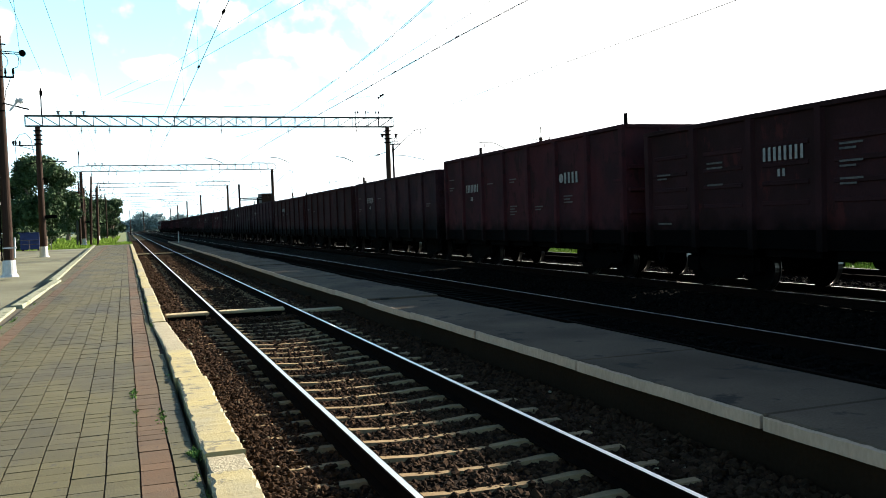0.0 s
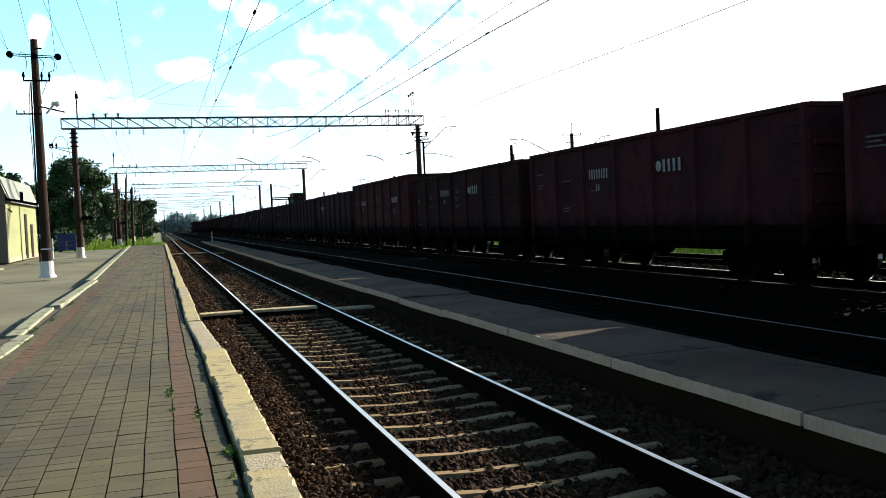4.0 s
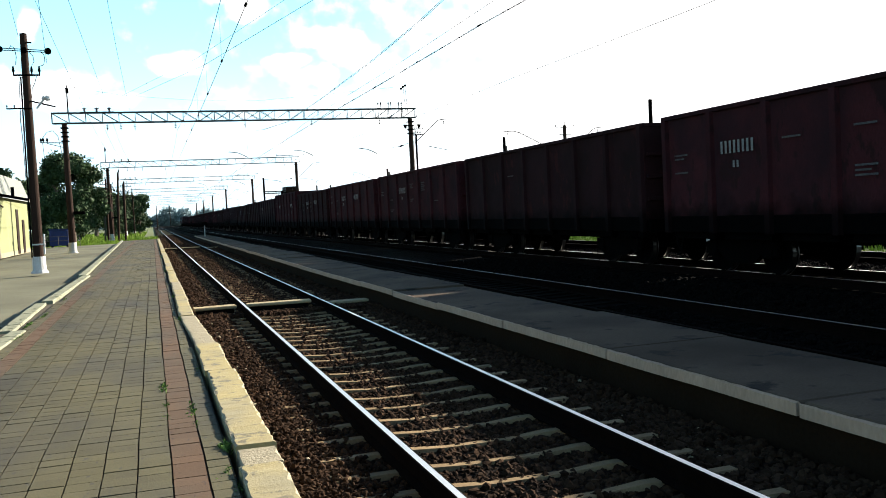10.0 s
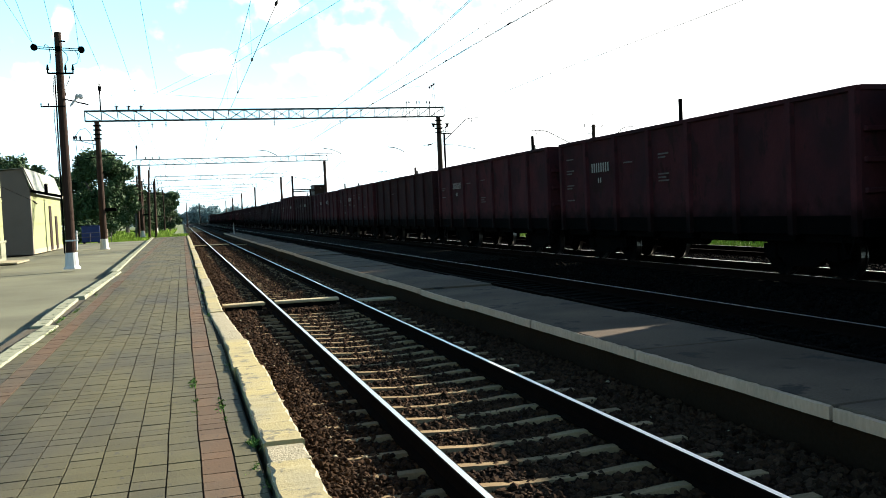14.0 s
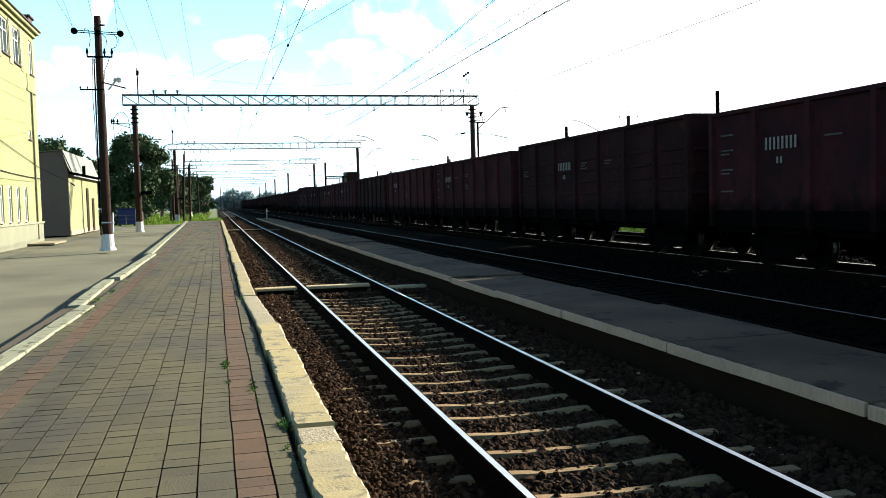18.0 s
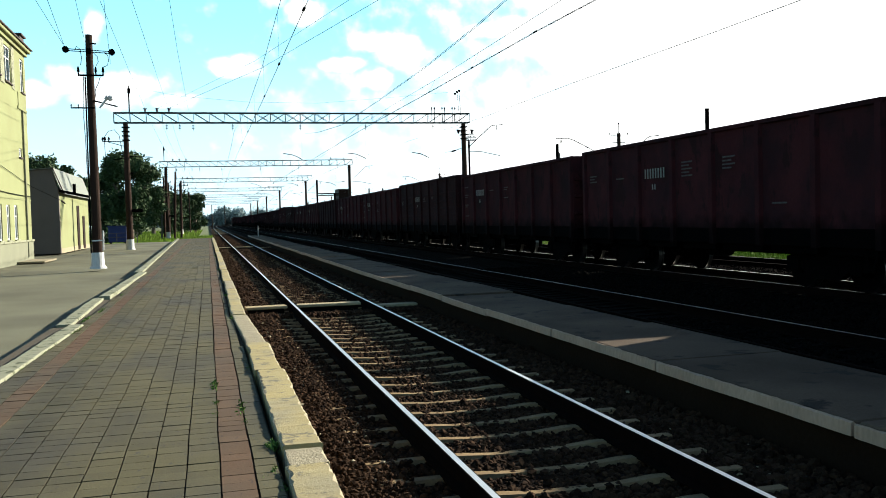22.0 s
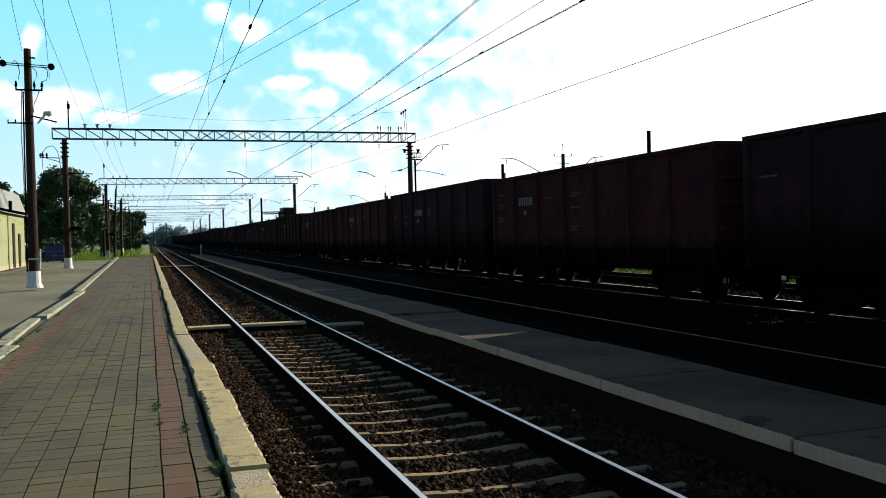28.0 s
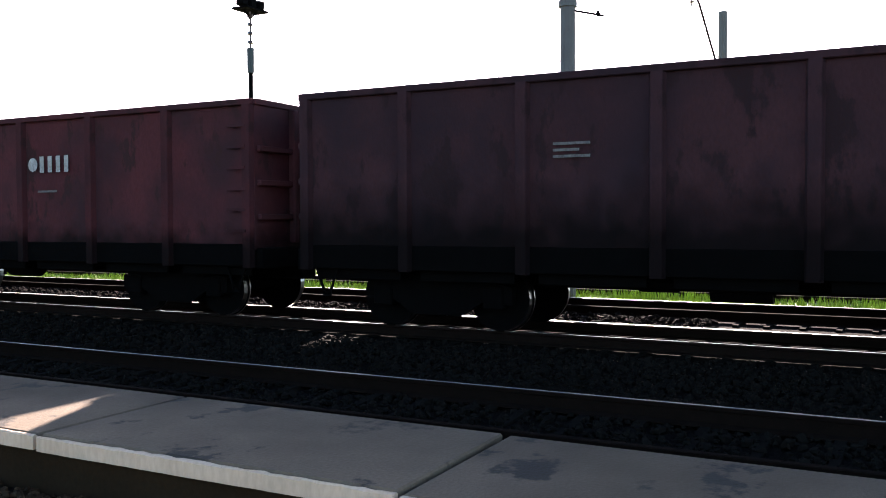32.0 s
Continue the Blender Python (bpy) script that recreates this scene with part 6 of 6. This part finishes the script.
# ---------------------------------------------------------------- trees and grass
def leaf_cloud(name, blobs, count, size, mat, r):
    """Many small bent leaf clumps spread through uneven blobs, denser to the outside."""
    P = []
    vol = np.array([b[3] ** 3 for b in blobs])
    pick = r.choice(len(blobs), count, p=vol / vol.sum())
    d = r.normal(size=(count, 3))
    d /= np.linalg.norm(d, axis=1)[:, None]
    rad = r.random(count) ** 0.45
    c = np.array([b[:3] for b in blobs])[pick]
    s = np.array([b[3] for b in blobs])[pick]
    lump = 0.78 + 0.3 * np.sin(d[:, 0] * 5 + pick) * np.sin(d[:, 1] * 4 + pick * 2) + 0.2 * r.normal(size=count) * 0.5
    P = c + d * (rad * s * lump)[:, None] * (1, 1, 0.85)
    n = r.normal(size=(count, 3)) + d * 0.8
    n /= np.linalg.norm(n, axis=1)[:, None]
    u = np.cross(n, r.normal(size=(count, 3)))
    u /= np.linalg.norm(u, axis=1)[:, None]
    w = np.cross(n, u)
    sz = size * (0.6 + 0.8 * r.random(count))[:, None]
    v = np.stack([P - u * sz, P - w * sz * 0.5, P + u * sz + n * sz * 0.3, P + w * sz * 0.5], 1).reshape(-1, 3)
    f = np.arange(count * 4).reshape(-1, 4)
    return raw_mesh(name, v.tolist(), f.tolist(), mat)


def tree(x, y, h, w, seedv, label="broad green tree with an uneven crown", n=9000, size=0.22, mat=M_LEAF, low=0.22, lumps=16):
    t = thing("tree", label, "tree", (x, y, -0.62), group="trees")
    r = np.random.default_rng(seedv)
    bm = B()
    rod(bm, (0, 0, 0), (0.1, 0, h * 0.35), w * 0.05, w * 0.035, 10)
    tips = []
    for i in range(6):
        a = i * 1.05 + r.random()
        tip = (math.cos(a) * w * 0.3, math.sin(a) * w * 0.3, h * (0.55 + 0.25 * r.random()))
        rod(bm, (0.1, 0, h * 0.3), tip, w * 0.028, w * 0.010, 7)
        tips.append(tip)
    part("trunk", bm, M_BARK, t)
    blobs = []
    for i in range(lumps):
        a, u = r.random() * 6.28, r.random()
        k = low + (0.93 - low) * u
        ring = w * 0.42 * math.sqrt(max(0.05, 1 - ((k - 0.5) / 0.55) ** 2))
        q = r.random() ** 0.6
        blobs.append((math.cos(a) * ring * q, math.sin(a) * ring * q, h * k, w * (0.13 + 0.10 * r.random())))
    part("crown", leaf_cloud("crown", blobs, n, size, mat, r), None, t)
    return t


tree(-8.9, 112, 11.0, 8.0, 1, "large dark green tree beside the platform's end", n=26000, size=0.2, low=0.14, lumps=44)
tree(-12.6, 118, 9.0, 8.0, 2, n=14000, low=0.10, lumps=30)
tree(-20.0, 118, 11.0, 9.0, 3, n=12000)
tree(-14.5, 96, 8.6, 6.5, 14, n=12000, lumps=26)
tree(-26.0, 125, 11.5, 9.0, 4)
tree(-7.5, 168, 9.0, 8.0, 5, n=8000, low=0.08, lumps=30)
tree(-2.6, 200, 8.6, 5.4, 6, n=9000, low=0.08, lumps=30)
tree(-6.0, 206, 9.0, 7.5, 12, n=8000, low=0.08, lumps=30)
tree(-11.0, 195, 10.0, 9.0, 13, n=6000)
tree(-5.5, 245, 9.0, 9.0, 7, n=7000, size=0.3, low=0.08)
tree(-11.0, 260, 11.0, 12.0, 8, n=7000, size=0.3)
tree(-18.0, 240, 12.0, 12.0, 9, n=5000, size=0.35)
tree(-16.5, 105, 3.4, 6.0, 10, "low green bush behind the platform", n=5000, low=0.05, lumps=24)
tree(-10.2, 103, 2.4, 4.5, 11, "low green bush behind the platform", n=4000, low=0.05, lumps=24)


def far_woods():
    r = np.random.default_rng(44)
    blobs = []
    for i in range(60):
        x = -20 + i * 2.9 + r.normal() * 2
        base = 7.5 + 7.5 * math.exp(-((x - 22) / 24) ** 2)
        blobs.append((x + 0, 640 + r.normal() * 14, base * (0.3 + 0.35 * r.random()), 5.2 + 2.6 * r.random()))
    for i in range(70):
        blobs.append((-30 + i * 2.6 + r.normal(), 632 + r.normal() * 5, 2.2 + 1.5 * r.random(), 4.2 + r.random()))
    for i in range(26):
        blobs.append((-60 + i * 2.0 + r.normal(), 420 + r.normal() * 8, 4.5 + 3 * r.random(), 4 + r.random() * 2))
    # haze over these woods comes from the leaf colour alone
    me = leaf_cloud("far_woods", blobs, 60000, 0.8, M_HAZELEAF, r)
    thing("far_woods", "green woods along the horizon, haze put into their leaf colour", "woods", (0, 0, -0.6), kind="stuff", data=me)


far_woods()


def blades(name, x0, x1, y0, y1, n, h, label, z=-0.62, mat=M_GRASS, seedv=1):
    r = np.random.default_rng(seedv)
    x, y = x0 + (x1 - x0) * r.random(n), y0 + (y1 - y0) * r.random(n)
    k = 0.35 + 0.65 * (np.sin(x * 1.3 + y * 0.4) * np.sin(y * 0.9 - x * 0.3) * 0.5 + 0.5)
    hh = h * k * (0.5 + r.random(n))
    a = r.random(n) * 6.28
    wx, wy = np.cos(a) * hh * 0.07, np.sin(a) * hh * 0.07
    lx, ly = r.normal(size=n) * hh * 0.25, r.normal(size=n) * hh * 0.25
    zz = np.full(n, z)
    v = np.stack([np.stack([x - wx, y - wy, zz], 1), np.stack([x + wx, y + wy, zz], 1), np.stack([x + lx, y + ly, zz + hh], 1)], 1).reshape(-1, 3)
    f = np.arange(n * 3).reshape(-1, 3)
    return thing(name, label, "grass", kind="stuff", data=raw_mesh(name, v.tolist(), f.tolist(), mat))


blades("grass", -16, -4.6, 92, 99, 22000, 0.30, "short sunlit grass round the container", -0.45, seedv=6)
blades("grass", -20, 0.6, 97.5, 140, 60000, 0.42, "rough sunlit grass past the platform's end", seedv=2)
blades("grass", -34, -1.5, 140, 260, 30000, 0.6, "rough grass beside the line", seedv=3)
blades("grass", 19.6, 22.4, -2, 60, 26000, 0.30, "bright strip of grass between the tracks", -0.48, seedv=4)
blades("grass", 25.6, 31.0, 0, 90, 24000, 0.35, "rough grass beyond the sidings", -0.52, seedv=5)


# ---------------------------------------------------------------- weeds in the joints
def weed(x, y, n, s, run, seedv, z=-0.02):
    """A ragged tuft that follows a joint for run metres."""
    r = random.Random(seedv)
    bm = B()
    for i in range(n):
        a, l = r.uniform(0, 6.28), 0.62 * s * r.uniform(0.35, 1.0) ** 1.5
        py = r.gauss(0, 0.45) * run
        p = Vector((r.gauss(0, 0.012), py, 0))
        d = Vector((math.cos(a), math.sin(a), 0)) * r.uniform(0.2, 0.9)
        w = Vector((-d.y, d.x, 0)).normalized() * l * r.uniform(0.05, 0.10)
        m_ = p + d * l * 0.45 + Vector((0, 0, l * r.uniform(0.35, 0.7)))
        e = p + d * l + Vector((0, 0, l * r.uniform(0.3, 0.95)))
        v = [bm.verts.new(q) for q in (p - w * 0.4, p + w * 0.4, m_ + w, e, m_ - w)]
        bm.faces.new(v)
    return solid("weed", bm, M_WEED, "small green weed growing in a paving joint", "weed", (x, y, z), "stuff")


# x, y, blades, height, length along the joint
TUFTS = [(0.01, 8.9, 150, 0.11, 0.30), (0.012, 8.0, 70, 0.09, 0.22), (0.015, 7.6, 40, 0.07, 0.10), (0.225, 7.75, 130, 0.10, 0.32), (0.23, 7.2, 50, 0.07, 0.15),
         (0.385, 6.35, 170, 0.12, 0.12), (0.36, 5.75, 70, 0.08, 0.12), (0.30, 5.62, 36, 0.06, 0.05), (0.39, 5.35, 50, 0.07, 0.15), (0.0, 10.2, 40, 0.06, 0.30)]
TUFTS += [(-0.64, 8.95, 22, 0.04, 0.06), (-1.49, 8.85, 50, 0.05, 0.06), (-1.07, 9.1, 20, 0.05, 0.08), (0.38, 9.9, 60, 0.08, 0.30), (0.34, 15.2, 90, 0.12, 0.3), (0.33, 20.0, 60, 0.1, 0.3),
         (-1.97, 14.4, 150, 0.09, 0.55), (-2.05, 12.4, 120, 0.08, 0.6), (-2.1, 10.9, 90, 0.07, 0.6), (-2.05, 16.2, 150, 0.13, 0.5), (-1.98, 17.6, 110, 0.12, 0.5), (-1.95, 21.4, 80, 0.1, 0.4),
         (0.30, 31, 60, 0.14, 0.4), (0.29, 44, 60, 0.14, 0.4)]
for i, (x, y, n, s, run) in enumerate(TUFTS):
    weed(x, y, n, s, run, i)


# ---------------------------------------------------------------- ballast stones, pavers
def stones(name, label, spots, seedv, mat=M_STONE):
    """Loose angular stones; spots: (x0, x1, y0, y1, z, count, size)."""
    r = np.random.default_rng(seedv)
    ico = np.array([(0, 0, 1), (0.894, 0, 0.447), (0.276, 0.851, 0.447), (-0.724, 0.526, 0.447), (-0.724, -0.526, 0.447), (0.276, -0.851, 0.447)])
    fc = np.array([(0, 1, 2), (0, 2, 3), (0, 3, 4), (0, 4, 5), (0, 5, 1)])
    skirt = ico[1:] * (1.05, 1.05, 0) + (0, 0, -0.5)
    base = np.vstack([ico, skirt])
    fs = np.vstack([fc, [(1, 6, 7), (1, 7, 2), (2, 7, 8), (2, 8, 3), (3, 8, 9), (3, 9, 4), (4, 9, 10), (4, 10, 5), (5, 10, 6), (5, 6, 1)]])
    V, F, n0 = [], [], 0
    for x0, x1, y0, y1, z, n, s in spots:
        c = np.stack([x0 + (x1 - x0) * r.random(n), y0 + (y1 - y0) * r.random(n), z + 0.02 * r.random(n)], 1)
        sz = s * (0.45 + 0.75 * r.random(n) ** 2)
        a = r.random(n) * 6.28
        sh = base[None] * (1 + 0.35 * r.normal(size=(n, 11, 3)) * 0.6) * np.stack([np.ones(n), 0.7 + 0.5 * r.random(n), 0.6 + 0.4 * r.random(n)], 1)[:, None]
        ca, sa = np.cos(a)[:, None], np.sin(a)[:, None]
        sh = np.stack([sh[..., 0] * ca - sh[..., 1] * sa, sh[..., 0] * sa + sh[..., 1] * ca, sh[..., 2] + sh[..., 0] * 0.35 * r.normal(size=n)[:, None]], -1)
        V.append((sh * sz[:, None, None] + c[:, None]).reshape(-1, 3))
        F.append((fs[None] + (np.arange(n) * 11)[:, None, None] + n0).reshape(-1, 3))
        n0 += n * 11
    me = raw_mesh(name, np.vstack(V).tolist(), np.vstack(F).tolist(), mat)
    return thing(name, label, "ballast", kind="stuff", data=me)


NEAR_SPOTS = [(0.72, 1.36, -6, 3.6, -0.40, 2200, 0.046), (1.3, 3.7, -6, 3.6, -0.427, 5500, 0.045), (3.6, 4.5, -6, 3.6, -0.415, 2500, 0.046), (0.72, 1.4, 3.6, 8, -0.40, 4200, 0.031), (0.72, 1.4, 8, 12, -0.40, 2800, 0.036), (0.95, 1.5, 3.6, 14, -0.385, 2400, 0.03), (1.3, 3.7, 3.6, 12, -0.424, 13000, 0.036), (3.6, 4.5, 3.6, 12, -0.415, 4500, 0.042)]
FAR_SPOTS = [(0.72, 1.36, 12, 22, -0.40, 2600, 0.048), (1.3, 3.7, 12, 22, -0.427, 7000, 0.044), (3.6, 4.5, 12, 22, -0.415, 2200, 0.05),
             (0.72, 1.36, 22, 45, -0.405, 1700, 0.06), (0.75, 4.4, 18.2, 18.75, -0.38, 900, 0.05), (1.3, 3.7, 22, 45, -0.432, 5500, 0.053), (3.6, 4.5, 22, 45, -0.42, 1500, 0.06), (0.75, 4.4, 20.2, 45, -0.41, 7500, 0.055), (0.75, 4.4, 45, 80, -0.415, 8000, 0.075), (0.75, 4.4, 80, 150, -0.41, 7000, 0.11)]
stones("ballast_stones", "loose angular brown ballast stones round the sleepers", NEAR_SPOTS + FAR_SPOTS, 21)
# stones by the train take the colour with the shade in it
stones("ballast_stones", "near-black ballast stones between the tracks",
       [(8.3, 12.0, -2, 9, -0.33, 6000, 0.055), (8.3, 12.0, 9, 30, -0.33, 5000, 0.07), (6.1, 8.2, -1, 14, -0.30, 3000, 0.05), (14.2, 16.6, 3, 26, -0.28, 3500, 0.06)], 22, M_DARKSLEEP)
stones("light_stones", "a few pale stones lying on the ballast", [(0.8, 1.5, 4, 22, -0.39, 12, 0.04), (0.75, 1.4, 4, 16, -0.385, 130, 0.018), (1.9, 3.1, 4, 16, -0.42, 6, 0.03), (3.4, 4.4, 4, 14, -0.40, 20, 0.02)], 23, M_KERBG)


def pavers():
    """Stack-bonded pavers, 0.21 x 0.175 m, nearest ones as single pieces."""
    cols = []
    x = 0.235 + 0.21
    while x > -3.0:
        cols.append((x - 0.21, x))
        x -= 0.21
    g, gx = 0.009, 0.010
    r = random.Random(9)
    single = {}
    V, F, MI = [], [], []
    count = 0
    bm = B()
    box(bm, -0.105 + gx / 2, 0.105 - gx / 2, -0.0875 + g / 2, 0.0875 - g / 2, -0.04, 0.0)
    bm2 = B()
    box(bm2, -0.105 + gx / 2, 0.105 - gx / 2, -0.0875 + g / 2, 0.0875 - g / 2, -0.04, 0.0)
    meg, mer = finish("paver", bm, M_PAVER1), finish("paver", bm2, M_REDPAV1)
    quad = [(0, 1, 2, 3), (4, 7, 6, 5), (0, 4, 5, 1), (1, 5, 6, 2), (2, 6, 7, 3), (3, 7, 4, 0)]
    for ci, (a, b) in enumerate(cols):
        red = ci in (1, 10)
        y = -8.13
        shift = 0.003 * ci + r.uniform(-0.004, 0.004)
        while y < END:
            far = y > 26
            ln = 0.175 if not far else 0.35
            cx, cy = (a + b) / 2 + 0.003 * math.sin(y * 1.5 + ci * 0.15) + 0.002 * math.sin(y * 4.3 + ci * 0.3), y + ln / 2 + shift
            dz, tx, ty = r.uniform(-0.0025, 0.0025), r.uniform(-0.009, 0.009), r.uniform(-0.009, 0.009)
            left = paver_left(cy)
            if b > left + 0.03:
                if 4.8 < y < 11.0 and -1.4 < a and b < 0.3 and count < 300:
                    o = part("paver", mer if red else meg, None, PLATFORM)
                    o.location, o.rotation_euler = (cx, cy, dz), (tx, ty, r.uniform(-0.01, 0.01))
                    count += 1
                else:
                    right = 0.385 if cy < 11.6 else (0.30 if cy > 15.3 else 0.345)
                    hx, hy = (b - a) / 2 - (0.008 if ci < 3 else 0.005), ln / 2 - g / 2
                    x0, x1 = max(cx - hx, left), min(cx + hx, right)
                    if x1 - x0 < 0.02:
                        y += ln
                        continue
                    n0 = len(V)
                    for z in (0.0, -0.04):
                        for px, py in ((x0, cy - hy), (x1, cy - hy), (x1, cy + hy), (x0, cy + hy)):
                            V.append((px, py, z + dz + (px - cx) * ty + (py - cy) * tx))
                    F.extend(tuple(n0 + i for i in q) for q in quad[:1] + quad[2:])
                    MI.extend([1 if red else 0] * 5)
            y += ln
    me = raw_mesh("pavers", V, F, [M_PAVER, M_REDPAV])
    me.polygons.foreach_set("material_index", MI)
    me.update()
    tagged(part("pavers", me, None, PLATFORM), kind="stuff")


pavers()


# ---------------------------------------------------------------- what moves
def motions():
    for k, w in TRAIN:
        walk(w, [(t, pose(AXIS3, train_at(t) + PITCH * k, Z_RAIL3)) for t in TRAIN_TIMES])
    walk(LOCO, [(t, pose(AXIS3, train_at(t) + PITCH * FRONT + 0.6, Z_RAIL3)) for t in TRAIN_TIMES])
    step = 0.12
    spin = [i * step for i in range(int(32.0 / step) + 1)] + [32.0]
    for k, w in TRAIN:
        if -13 <= k <= 1:
            for b in w.children:
                for s in b.children:
                    if s.name.startswith("wheelset"):
                        walk(s, [(t, pose(*s.location, -math.degrees((train_at(t) - train_at(0)) / WHEEL_R), 0, 0)) for t in spin])


motions()
